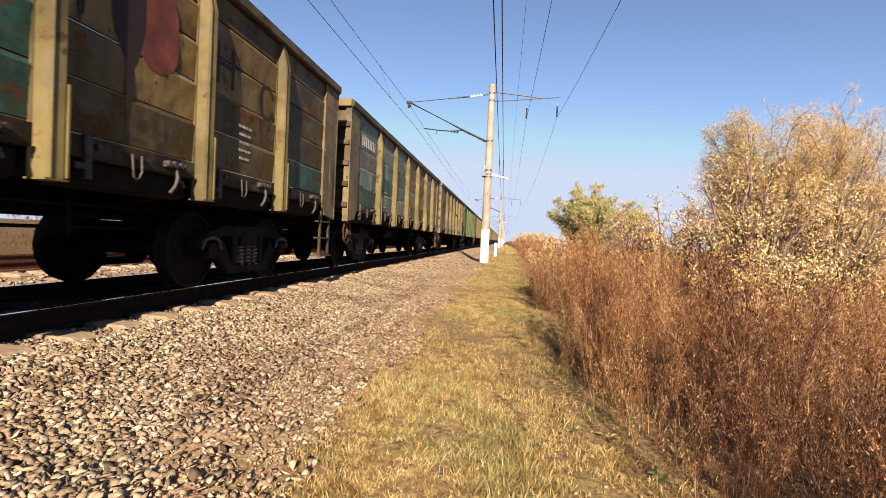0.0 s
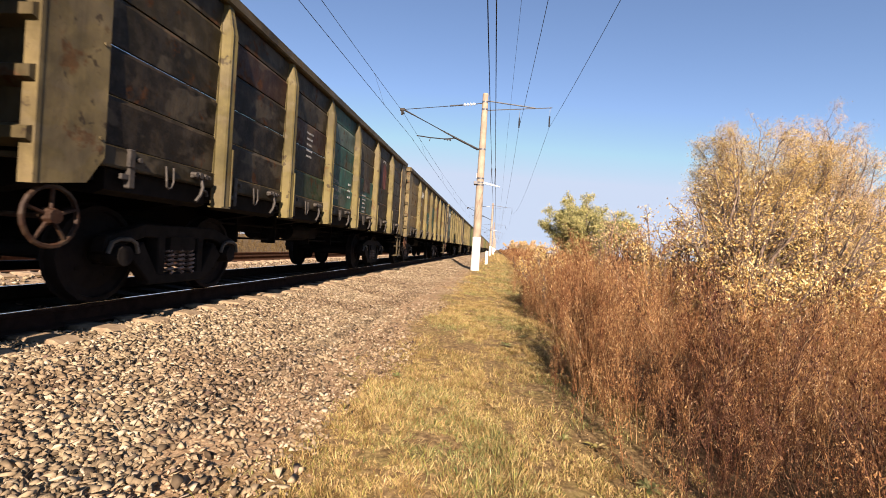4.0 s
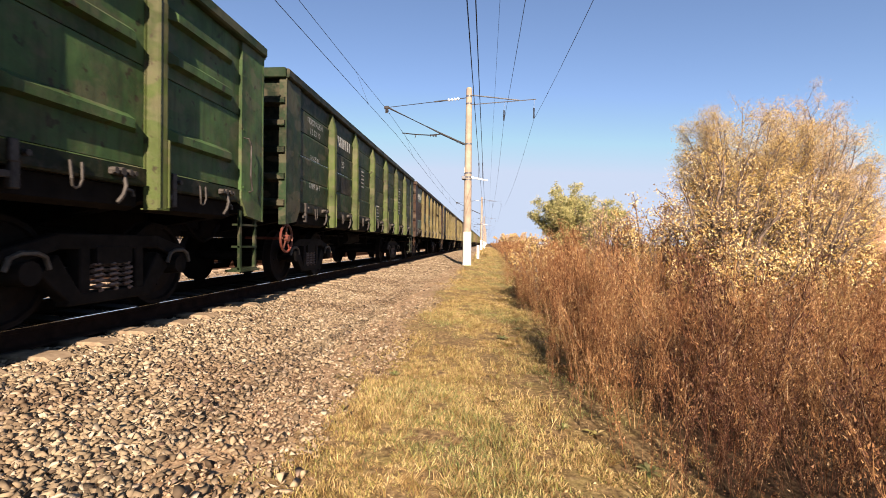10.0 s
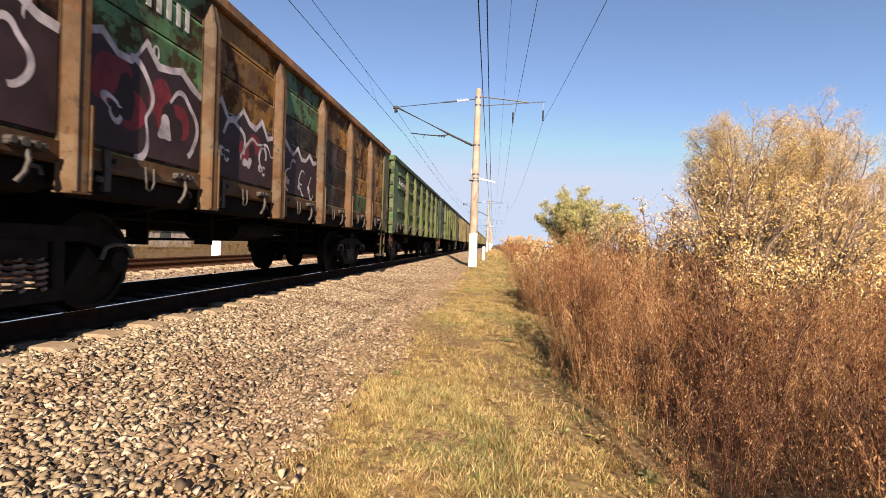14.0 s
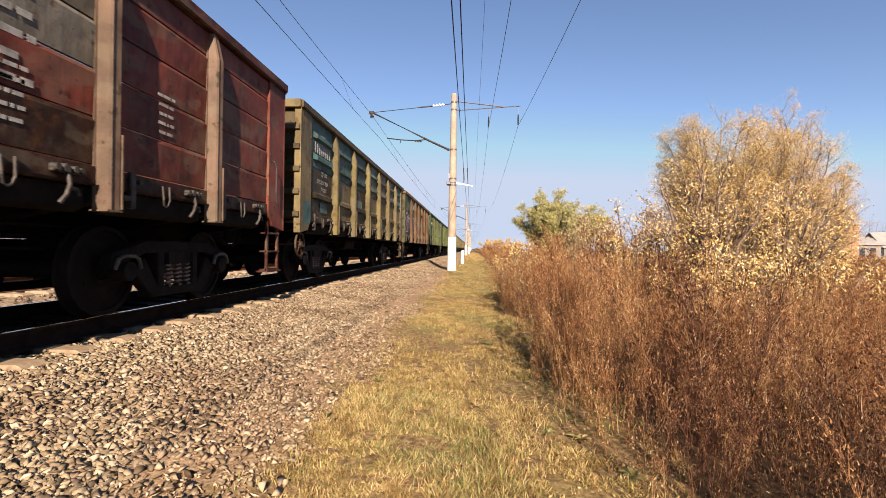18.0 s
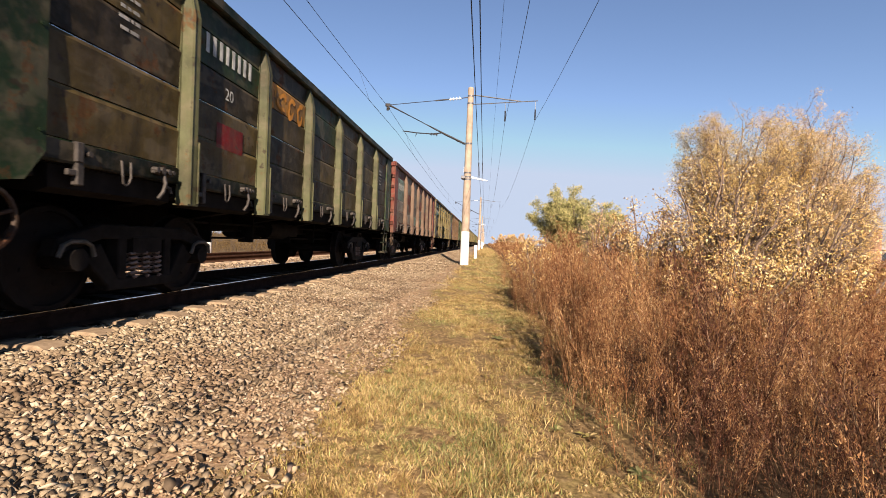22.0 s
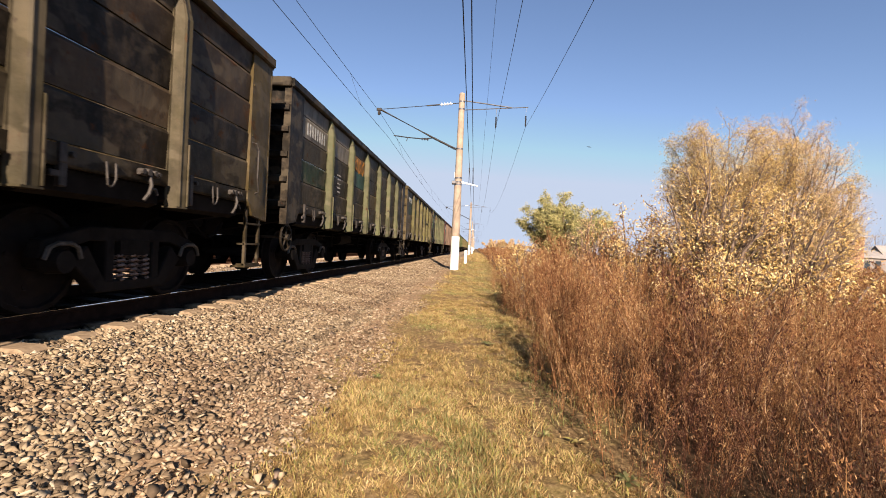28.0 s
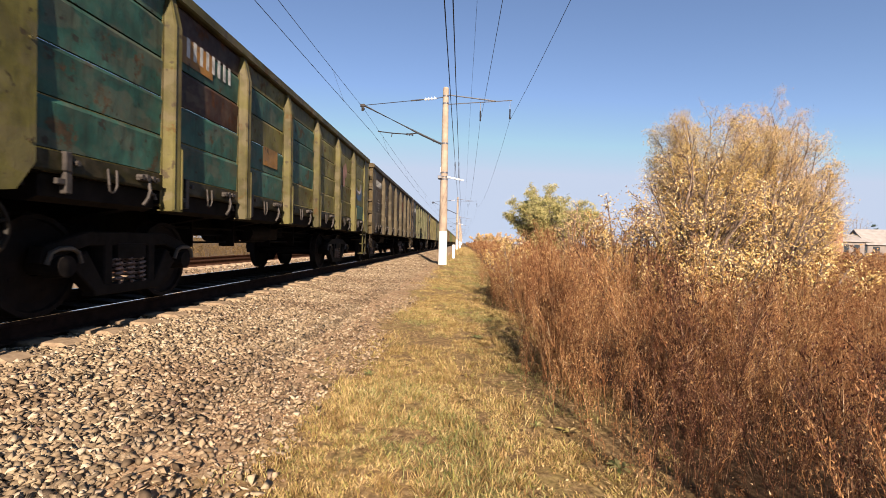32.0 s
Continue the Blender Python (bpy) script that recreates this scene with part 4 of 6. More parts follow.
def blob(k, y, z, ry, rz, mat, seed, wave=0.18, ring=0.0, out=0.0160, a0=0.0, a1=2 * math.pi, name="sprayed_shape"):
    """A flat sprayed shape with a wavy outline; with ring, only its rim."""
    r = random.Random(seed)
    ph = [r.uniform(0, 6.28) for _ in range(3)]
    n = 36

    def at(i, f):
        a = a0 + (a1 - a0) * i / n
        q = f * (1 + wave * math.sin(2 * a + ph[0]) + 0.6 * wave * math.sin(3 * a + ph[1]) + 0.35 * wave * math.sin(5 * a + ph[2]))
        return (0.0, ry * q * math.cos(a), rz * q * math.sin(a))
    bm = bmesh.new()
    outer = [bm.verts.new(at(i, 1.0)) for i in range(n + 1)]
    inner = [bm.verts.new(at(i, 1.0 - ring)) for i in range(n + 1)] if ring else None
    if ring:
        for i in range(n):
            bm.faces.new((outer[i], outer[i + 1], inner[i + 1], inner[i]))
    else:
        bm.faces.new(outer[:-1])
    part(name, bm, mat, BY_INDEX[k], at=pose(SKIN + out, y, z))


# crescents and scrawls
for k, b, f in ((0, 4, 1.0), (-1, 5, 0.8), (-11, 4, 0.62)):   # a dark arch against a red, pale-edged half moon
    blob(k, bay(b) + 0.14, 2.64, 0.40 * f, 0.46 * f, DIM_STENCIL if k else WHITE_SPRAY, 5, 0.06, 0.10, 0.0158, 0.9, 3.6)
    blob(k, bay(b) + 0.18, 2.58, 0.34 * f, 0.42 * f, RUSTRED, 5, 0.06)
    blob(k, bay(b) - 0.12, 2.60, 0.20 * f, 0.44 * f, MAROON, 6, 0.08, 0.0, 0.0164)
for y, z, h in ((bay(4) - 0.60, 2.52, 0.30), (bay(4) - 0.12, 1.95, 0.30)):   # runs of paint
    blob(0, y, z, 0.03, h, MAROON, 7, 0.25, 0.0, 0.0163)


def patch(k, y, z, w, h, colour, out=0.0157):
    """A rectangle of other paint on a side."""
    bm = bmesh.new()
    bm.faces.new([bm.verts.new((0, dy, dz)) for dy, dz in ((-w / 2, -h / 2), (w / 2, -h / 2), (w / 2, h / 2), (-w / 2, h / 2))])
    ob = part("paint_patch", bm, coat(0.15, 0.3), BY_INDEX[k], at=pose(SKIN + out, y, z))
    ob.color = (*colour, 1)


for k, y, z, w, h, c, out in ((-6, -6.2, 1.42, 0.40, 0.42, "B", 0.0465), (-6, bay(0) + 0.1, 1.58, 0.5, 0.2, "B", 0.0157), (-6, bay(2), 1.95, 0.6, 0.25, "N", 0.0157), (-6, bay(4), 1.6, 0.7, 0.2, "B", 0.0157),
                              (-8, bay(1) + 0.05, 1.93, 0.62, 0.30, "S", 0.0157), (-2, bay(3) - 0.1, 2.78, 0.55, 0.34, "M", 0.0157), (-7, bay(2) - 0.3, 2.45, 0.55, 0.36, "Y", 0.0157), (-7, bay(1) + 0.5, 2.1, 0.5, 0.3, "R", 0.0157),
                              (-12, bay(1) - 0.3, 2.9, 0.7, 0.3, "A", 0.0157), (-12, bay(2) + 0.2, 2.1, 0.6, 0.3, "A", 0.0157), (-3, bay(1) + 0.2, 2.0, 0.7, 0.36, "X", 0.0157), (-9, bay(3), 2.3, 0.8, 0.3, "G", 0.0157),
                              (1, bay(0), 2.0, 0.7, 0.4, "N", 0.0157), (-1, bay(4) + 0.2, 2.1, 0.6, 0.3, "W", 0.0157), (-11, bay(2), 2.45, 0.5, 0.3, "W", 0.0157)):
    patch(k, y, z, w, h, COLOURS[c], out)
blob(-2, bay(4), 2.50, 0.20, 0.34, DIM_STENCIL, 8, 0.30, 0.22, 0.0160, 0.5, 4.0)
blob(-2, bay(4) + 0.15, 2.38, 0.20, 0.30, RUSTRED, 9, 0.30, 0.5)
for k in (-8, -10):
    for j in range(4):
        blob(k, bay(2) - 0.55 + 0.36 * j, 2.82, 0.15, 0.17, AMBER, 20 + j, 0.22, 0.45, 0.0160, 0.3 * j, 5.2 + 0.3 * j)
blob(-12, bay(5), 2.55, 0.20, 0.30, plain("pink_spray", (0.22, 0.12, 0.09), 0.7, 0.0, 0.5, 5.0), 31, 0.25)
blob(-12, bay(6), 2.45, 0.55, 0.45, BLUE_SPRAY, 33, 0.1, 0.35, 0.0160, 2.9, 6.1)
blob(-12, bay(6), 2.55, 0.45, 0.35, WHITE_SPRAY, 34, 0.1, 0.2, 0.0165, 2.9, 6.1)
# the big sprayed piece along wagon -5: plum letters with jagged white-edged tops, bay by bay
def sprayed_band(k, y0, y1, base, top, jag, seed):
    r = random.Random(seed)
    n = max(4, int((y1 - y0) / 0.16))
    edge = []
    for i in range(n + 1):
        edge.append((y0 + (y1 - y0) * i / n, top + jag * (r.uniform(0.2, 1.0) if i % 3 == 1 else r.uniform(-0.7, 0.1))))
    bm = bmesh.new()
    up = [bm.verts.new((0, y, z)) for y, z in edge]
    lo = [bm.verts.new((0, y, base)) for y, z in edge]
    for i in range(n):
        bm.faces.new((lo[i], lo[i + 1], up[i + 1], up[i]))
    part("sprayed_letters", bm, PLUM, BY_INDEX[k], at=pose(SKIN + 0.0160, 0, 0))
    bm = bmesh.new()
    a = [bm.verts.new((0, y, z - 0.035)) for y, z in edge]
    b = [bm.verts.new((0, y + 0.012, z + r.uniform(0.025, 0.06))) for y, z in edge]
    for i in range(n):
        bm.faces.new((a[i], a[i + 1], b[i + 1], b[i]))
    part("sprayed_outline", bm, WHITE_SPRAY, BY_INDEX[k], at=pose(SKIN + 0.0166, 0, 0))


sprayed_band(-5, -5.92, -4.44, 1.46, 2.26, 0.14, 41)
sprayed_band(-5, -4.22, -2.71, 1.46, 2.36, 0.17, 42)
sprayed_band(-5, -2.49, -0.98, 1.46, 2.24, 0.15, 43)
sprayed_band(-5, -0.76, 0.76, 1.46, 2.16, 0.14, 44)
DEEP_RED = plain("deep_red_spray", (0.13, 0.014, 0.020), 0.7, 0.0, 0.5, 4.0)
blob(-5, -5.98, 1.98, 0.38, 0.42, PLUM, 61, 0.05, 0.0, 0.0480)
blob(-5, -5.98, 1.98, 0.43, 0.49, WHITE_SPRAY, 61, 0.05, 0.13, 0.0484)
blob(-5, -5.93, 1.98, 0.29, 0.32, DEEP_RED, 62, 0.08, 0.30, 0.0484, 0.6, 5.4)
blob(-5, -5.82, 1.95, 0.16, 0.20, WHITE_SPRAY, 63, 0.15, 0.38, 0.0488, 0.5, 4.2)
blob(-5, -5.48, 1.95, 0.16, 0.34, DEEP_RED, 65, 0.34, 0.0, 0.0168)
for y, z, ry, rz, ring, a0, a1 in ((-5.40, 2.36, 0.19, 0.17, 0.24, 0.0, 6.28), (-5.02, 2.22, 0.15, 0.16, 0.26, 0.3, 6.0), (-4.86, 1.90, 0.20, 0.27, 0.22, -1.2, 3.6), (-5.22, 1.80, 0.26, 0.24, 0.20, 3.1, 5.9),
                                   (-5.52, 1.72, 0.20, 0.12, 0.30, 2.9, 6.2), (-4.78, 2.30, 0.13, 0.20, 0.25, -0.8, 2.4), (-5.66, 2.56, 0.22, 0.13, 0.25, 0.2, 2.8)):
    blob(-5, y, z, ry, rz, WHITE_SPRAY, int(-100 * y), 0.18, ring, 0.0176, a0, a1)
for j, y in enumerate((-3.85, -3.22, -2.15, -1.62, -1.22, -0.4, 0.1, 0.48)):
    z, r = 1.92 - 0.03 * j, 0.34 - 0.022 * j
    if j in (0, 1, 3):
        blob(-5, y, z + 0.05, r * 0.8, r * 0.8, DEEP_RED, 64 + j, 0.28, 0.0, 0.0168)
        blob(-5, y + 0.05, z - 0.02, r * 0.45, r * 0.5, MAROON, 74 + j, 0.25, 0.0, 0.0172)
    blob(-5, y + 0.12, z - 0.04, r, r * 1.15, WHITE_SPRAY, 84 + j, 0.20, 0.15, 0.0176, -1.4 + 0.5 * j, 1.6 + 0.5 * j)
    blob(-5, y - 0.05, z - 0.12, r * 0.35, r * 0.28, WHITE_SPRAY, 94 + j, 0.35, 0.0 if j % 2 else 0.4, 0.0180, 0.4, 5.6)

# ---------------------------------------------------------------- overhead line
SPAN, POLE_Y, POLE_X = 56.0, 23.8, -0.99


def lathe_post(name, rings, sides=14):
    bm = bmesh.new()
    rows = [[bm.verts.new((r * math.cos(a), r * math.sin(a), z)) for a in (2 * math.pi * k / sides for k in range(sides))] for z, r in rings]
    for a, b in zip(rows, rows[1:]):
        for k in range(sides):
            bm.faces.new((a[k], a[(k + 1) % sides], b[(k + 1) % sides], b[k]))
    bm.faces.new(rows[0][::-1])
    bm.faces.new(rows[-1])
    return bm


def insulator(bm, a, b, n, r):
    a, b = Vector(a), Vector(b)
    rod(bm, a, b, r * 0.3, sides=6)
    for i in range(n):
        p = a.lerp(b, (i + 0.5) / n)
        d = (b - a).normalized() * 0.03
        rod(bm, p - d, p + d, r, r * 0.45, 10)


def build_pole():
    """Concrete catenary pole about its foot; -x points over the track."""
    p = new("catenary_pole")
    tagged(p, "concrete catenary pole with a whitewashed foot", "pole", "catenary poles")
    part("post", lathe_post("post", [(1.62, 0.200), (5.0, 0.172), (8.62, 0.140), (8.68, 0.120)]), POLE, p)
    part("painted_foot", lathe_post("painted_foot", [(-0.3, 0.214), (0.0, 0.214), (1.60, 0.205), (1.625, 0.200)]), WHITEWASH, p, "whitewashed foot")
    for z, r in ((8.25, 0.148), (5.93, 0.170), (4.50, 0.182), (4.30, 0.184), (4.18, 0.184), (7.89, 0.154)):
        bm = bmesh.new()   # clamp round the post
        rod(bm, (0, 0, z - 0.04), (0, 0, z + 0.04), r, sides=14)
        part("clamp_band", bm, STEEL, p)
    bm = bmesh.new()
    box(bm, -0.30, -0.10, -0.25, 0.25, 4.20, 4.34, 0.01)
    part("junction_box", bm, STEEL, p)
    bm = bmesh.new()
    box(bm, -0.185, -0.17, -0.2, 0.02, 4.5, 4.75)
    part("plate", bm, WHITEWASH, p, "small white plate")
    bm = bmesh.new()   # cantilever tube up to the messenger wire
    pipe(bm, [(-0.18, 0, 5.92), (-1.2, 0, 6.38), (-4.10, 0, 7.80)], 0.050, 8)
    box(bm, -4.22, -3.98, -0.05, 0.05, 7.70, 7.84, 0.01)
    box(bm, -4.16, -4.04, -0.03, 0.03, 7.50, 7.72, 0.01)
    rod(bm, (-4.10, 0, 7.58), (-4.0, 0, 7.62), 0.06, sides=8)
    part("cantilever", bm, WIRE, p)
    bm = bmesh.new()
    insulator(bm, (-0.22, 0, 5.93), (-0.62, 0, 6.10), 3, 0.075)
    part("insulator", bm, BLACK_INS, p)
    bm = bmesh.new()
    insulator(bm, (-1.55, 0, 6.34), (-1.95, 0, 6.38), 3, 0.07)
    part("insulator", bm, BLACK_INS, p)
    bm = bmesh.new()   # upper stay with pale insulators
    pipe(bm, [(-4.0, 0, 7.78), (-1.7, 0, 8.02)], 0.016, 6)
    rod(bm, (-1.72, 0, 8.02), (-1.05, 0, 8.09), 0.035, sides=6)
    rod(bm, (-0.5, 0, 8.15), (-0.13, 0, 8.20), 0.022, sides=6)
    part("stay_rod", bm, WIRE, p)
    bm = bmesh.new()
    insulator(bm, (-1.05, 0, 8.09), (-0.45, 0, 8.155), 4, 0.10)
    part("insulator", bm, GLASS_INS, p, "pale disc insulators")
    bm = bmesh.new()   # registration arm
    pipe(bm, [(-1.30, 0, 6.44), (-1.9, 0, 6.38), (-2.6, 0, 6.42), (-3.30, 0, 6.50)], 0.026, 6)
    rod(bm, (-2.6, 0, 6.44), (-2.65, 0, 6.24), 0.018, sides=6)
    part("registration_arm", bm, WIRE, p)
    bm = bmesh.new()   # field side: pipe and thin beam
    pipe(bm, [(0.12, 0, 8.32), (2.45, 0, 8.04)], 0.030, 8)
    part("strut", bm, STEEL, p)
    bm = bmesh.new()
    for y in (-0.035, 0.035):
        rod(bm, (0.12, y, 7.86), (3.25, y, 8.08), 0.012, sides=5)
    for i in range(8):
        box(bm, 0.3 + 0.4 * i, 0.33 + 0.4 * i, -0.035, 0.035, 7.865 + 0.028 * i, 7.89 + 0.028 * i)
    part("crossarm", bm, STEEL, p)
    for x, z in ((1.71, 7.97), (3.15, 8.07)):
        bm = bmesh.new()
        rod(bm, (x, 0, z), (x, 0, z - 0.48), 0.010, sides=5)
        insulator(bm, (x, 0, z - 0.42), (x, 0, z - 0.92), 9, 0.045)
        part("insulator", bm, BLACK_INS, p)
    bm = bmesh.new()   # low arm for the two thin feeders
    prism(bm, [(0.12, 4.26), (0.98, 4.12), (0.98, 4.17), (0.12, 4.36)], 1, -0.05, 0.05)
    part("low_arm", bm, PALE_STEEL, p)
    for x in (0.526, 0.71):
        bm = bmesh.new()
        rod(bm, (x, 0, 4.18), (x, 0, 4.86), 0.012, sides=5)
        insulator(bm, (x, 0, 4.86), (x, 0, 5.04), 3, 0.035)
        part("insulator", bm, BLACK_INS, p)
    return p


pole = build_pole()
pole.matrix_basis = pose(POLE_X, POLE_Y, -0.31)
for i in list(range(-1, 0)) + list(range(1, 9)):
    copy_thing(pole, pose(POLE_X, POLE_Y + SPAN * i, -0.34))
for i in range(-1, 6):   # the poles on the far side of the second track
    copy_thing(pole, pose(TRACK2 - 3.0, 20.8 + SPAN * i, -0.62, 0, 0, 180))


def wire(label, x, z, sag, r, zig=0.0, spans=range(-2, 9), drift=0.0):
    """A wire from pole to pole, hanging between them."""
    pts = []
    for i in spans:
        n = 14 if i < 2 else 6
        for j in range(n):
            u = j / n
            xx = x + zig * ((1 - 2 * u) if i % 2 else (2 * u - 1))
            xx += drift * max(0.0, -SPAN * (i + u))
            pts.append((xx, POLE_Y + SPAN * (i + u), z - 4 * sag * u * (1 - u)))
    bm = bmesh.new()
    pipe(bm, pts, r, 5)
    ob = new("overhead_wire", finish("overhead_wire", bm))
    ob.material_slots[0].link = "OBJECT"
    ob.material_slots[0].material = WIRE
    return tagged(ob, label, "wire", "overhead wires")


wire("dark contact wire over the track", TRACK - 0.10, 6.10, 0.15, 0.0085, -0.22)
wire("dark messenger wire hung from the brackets", TRACK - 0.38, 7.34, 0.30, 0.0085)
wire("thin dark feeder wire", POLE_X + 0.526, 4.72, 0.55, 0.0095, drift=0.0073)
wire("thin dark feeder wire", POLE_X + 0.71, 4.72, 0.55, 0.0095, drift=0.0038)
wire("thin dark line wire", 0.20, 6.6, 0.7, 0.004)
wire("dark line wire below an insulator", POLE_X + 1.71, 6.72, 1.2, 0.007)
wire("dark line wire below an insulator", POLE_X + 3.15, 6.80, 1.2, 0.007)
wire("dark contact wire over the second track", TRACK2, 6.0, 0.04, 0.0085, 0.22)
wire("dark messenger wire over the second track", TRACK2, 7.2, 0.8, 0.0085)


def droppers():
    bm = bmesh.new()
    for i in range(-1, 4):
        for u in (0.10, 0.30, 0.50, 0.70, 0.90):
            y = POLE_Y + SPAN * (i + u)
            zig = -0.22 * ((1 - 2 * u) if i % 2 else (2 * u - 1))
            rod(bm, (TRACK - 0.10 + zig, y, 6.10 - 0.6 * u * (1 - u)), (TRACK - 0.38, y, 7.34 - 1.2 * u * (1 - u)), 0.004, sides=4)
            for p in ((TRACK - 0.10 + zig, y, 6.10 - 0.6 * u * (1 - u)), (TRACK - 0.38, y, 7.34 - 1.2 * u * (1 - u))):
                rod(bm, Vector(p) - Vector((0, 0.05, 0)), Vector(p) + Vector((0, 0.05, 0)), 0.014, sides=6)
    ob = place("dropper_wires", finish("dropper_wires", bm), WIRE)
    tagged(ob, "thin droppers between contact and messenger wire", "wire", kind="stuff")


droppers()

# short whitewashed marker posts beside the line
bm = bmesh.new()
box(bm, -0.09, 0.09, -0.09, 0.09, -0.3, 0.95, 0.02)
marker = finish("marker_post", bm)
for x, y in ((-0.62, 33.0), (-0.55, 88.0), (-0.5, 96.0)):
    tagged(place("marker_post", marker, WHITEWASH, at=pose(x, y, -0.31)), "short whitewashed concrete marker post", "post", "marker posts")

# ---------------------------------------------------------------- vegetation
rng = np.random.default_rng(5)


def blades_mesh(name, at, length, width, lean, mat):
    """One bent blade of two triangles at each place."""
    n = len(at)
    a = rng.uniform(0, 2 * np.pi, n)
    side = np.stack([np.cos(a), np.sin(a), np.zeros(n)], 1) * width[:, None] / 2
    b = rng.uniform(0, 2 * np.pi, n)
    ln = np.clip(np.abs(rng.normal(lean, 0.35, n)), 0.0, 1.52)
    tip = np.stack([np.cos(b) * np.sin(ln), np.sin(b) * np.sin(ln), np.cos(ln)], 1) * length[:, None]
    mid = tip * 0.5 + np.array([0, 0, 1.0]) * length[:, None] * 0.22
    v = np.stack([at - side, at + side, at + mid + side * 0.7, at + tip, at + mid - side * 0.7], 1).reshape(-1, 3)
    o = np.arange(n)[:, None] * 5
    f = np.concatenate([o + np.array([0, 1, 2]), o + np.array([0, 2, 4]), o + np.array([4, 2, 3])], 0)
    return mesh_from(name, v, f, [mat])


def wavy(x, y, s=0.0):
    return np.sin(x * 1.9 + s) * np.sin(y * 1.3 + 2 * s) + 0.6 * np.sin(x * 4.7 + y * 2.2 + s) + 0.4 * np.sin(y * 6.1 - x * 3 + s)


LATTICE = np.random.default_rng(91).uniform(0, 1, (256, 256))


def tufty(x, y, cell):
    """A chance value for each place, smooth over about a cell's width."""
    u, v = x / cell + 1000.0, y / cell + 1000.0
    i, j = np.floor(u).astype(int), np.floor(v).astype(int)
    a, b = u - i, v - j
    a, b = a * a * (3 - 2 * a), b * b * (3 - 2 * b)
    q = lambda m, n: LATTICE[m % 256, n % 256]
    return q(i, j) * (1 - a) * (1 - b) + q(i + 1, j) * a * (1 - b) + q(i, j + 1) * (1 - a) * b + q(i + 1, j + 1) * a * b


def grass():
    for name, n, y0, y1, x0, x1, ll, ww, lean, mat, cut in (
            ("dry_grass", 360000, 1.2, 13, -1.12, 1.15, 0.042, 0.0056, 1.12, STRAW, -0.30), ("dry_grass", 44000, 13, 42, -1.2, 1.2, 0.06, 0.015, 1.1, STRAW, -0.4), ("dry_grass", 26000, 42, 120, -1.0, 1.4, 0.16, 0.04, 1.0, STRAW, -0.6),
            ("dry_grass", 30000, -5, 1.25, -1.12, 1.15, 0.036, 0.0075, 1.18, STRAW, -0.35), ("green_grass", 14000, -5, 1.25, -1.1, 0.9, 0.034, 0.0075, 1.05, GREEN_BLADE, 0.75),
            ("green_grass", 150000, 1.2, 14, -1.1, 0.9, 0.040, 0.0056, 1.0, GREEN_BLADE, 0.80), ("green_grass", 16000, 14, 40, -1.0, 1.0, 0.06, 0.015, 1.0, GREEN_BLADE, 0.25)):
        u = rng.uniform(0, 1, n)
        y = y0 + (y1 - y0) * u ** (1.5 if y0 > 0 else 1.0)
        x = rng.uniform(x0, x1, n) + 0.12 * np.sin(y * 2.3) + 0.08 * np.sin(y * 5.1)
        w = wavy(x, y, 0.0 if mat is STRAW else 2.0)
        side = np.clip((x - x0) / 0.35, 0, 1)
        clump = 0.65 * tufty(x, y, 0.075) + 0.35 * tufty(x + 40, y, 0.24)
        keep = (w + rng.normal(0, 0.5, n) > cut) & (rng.uniform(0, 1, n) < 0.15 + 0.85 * side) & (clump + rng.normal(0, 0.05, n) > 0.405)
        x, y = x[keep], y[keep]
        at = np.stack([x, y, lie(x, y) + uneven(x, y) - 0.004], 1)
        tuft = (1.0 + 0.4 * np.clip(wavy(x * 2.3, y * 2.3, 5.0), -0.8, 1.2)) * (0.7 + 0.9 * clump[keep])
        size = rng.uniform(0.5, 1.35, len(x)) * ll * tuft
        me = blades_mesh(name, at, size, rng.uniform(0.6, 1.3, len(x)) * ww, lean, mat)
        tagged(new(name, me), "trodden dry grass along the path" if mat is STRAW else "green grass tufts in the dry turf", "grass", kind="stuff")


grass()


def litter():
    n = 8000
    y = 1.2 + 12 * rng.uniform(0, 1, n) ** 1.6
    x = rng.uniform(-1.3, 1.1, n) + 0.12 * np.sin(y * 2.3)
    at = np.stack([x, y, lie(x, y) + uneven(x, y) + rng.uniform(0.004, 0.03, n)], 1)
    lv = np.array([(0, -0.5, 0), (0.22, 0.0, 0.10), (0, 0.5, 0.02), (-0.22, 0.0, 0.10)])
    v, f = repeat(lv, np.array([(0, 1, 2, 3)]), leaf_mats(rng, at, rng.uniform(0.010, 0.026, n), (0, 0, 0.8), 0.5))
    tagged(new("leaf_litter", mesh_from("leaf_litter", v, f, [LITTER])), "curled fallen leaves on the trodden turf", "leaves", kind="stuff")


litter()


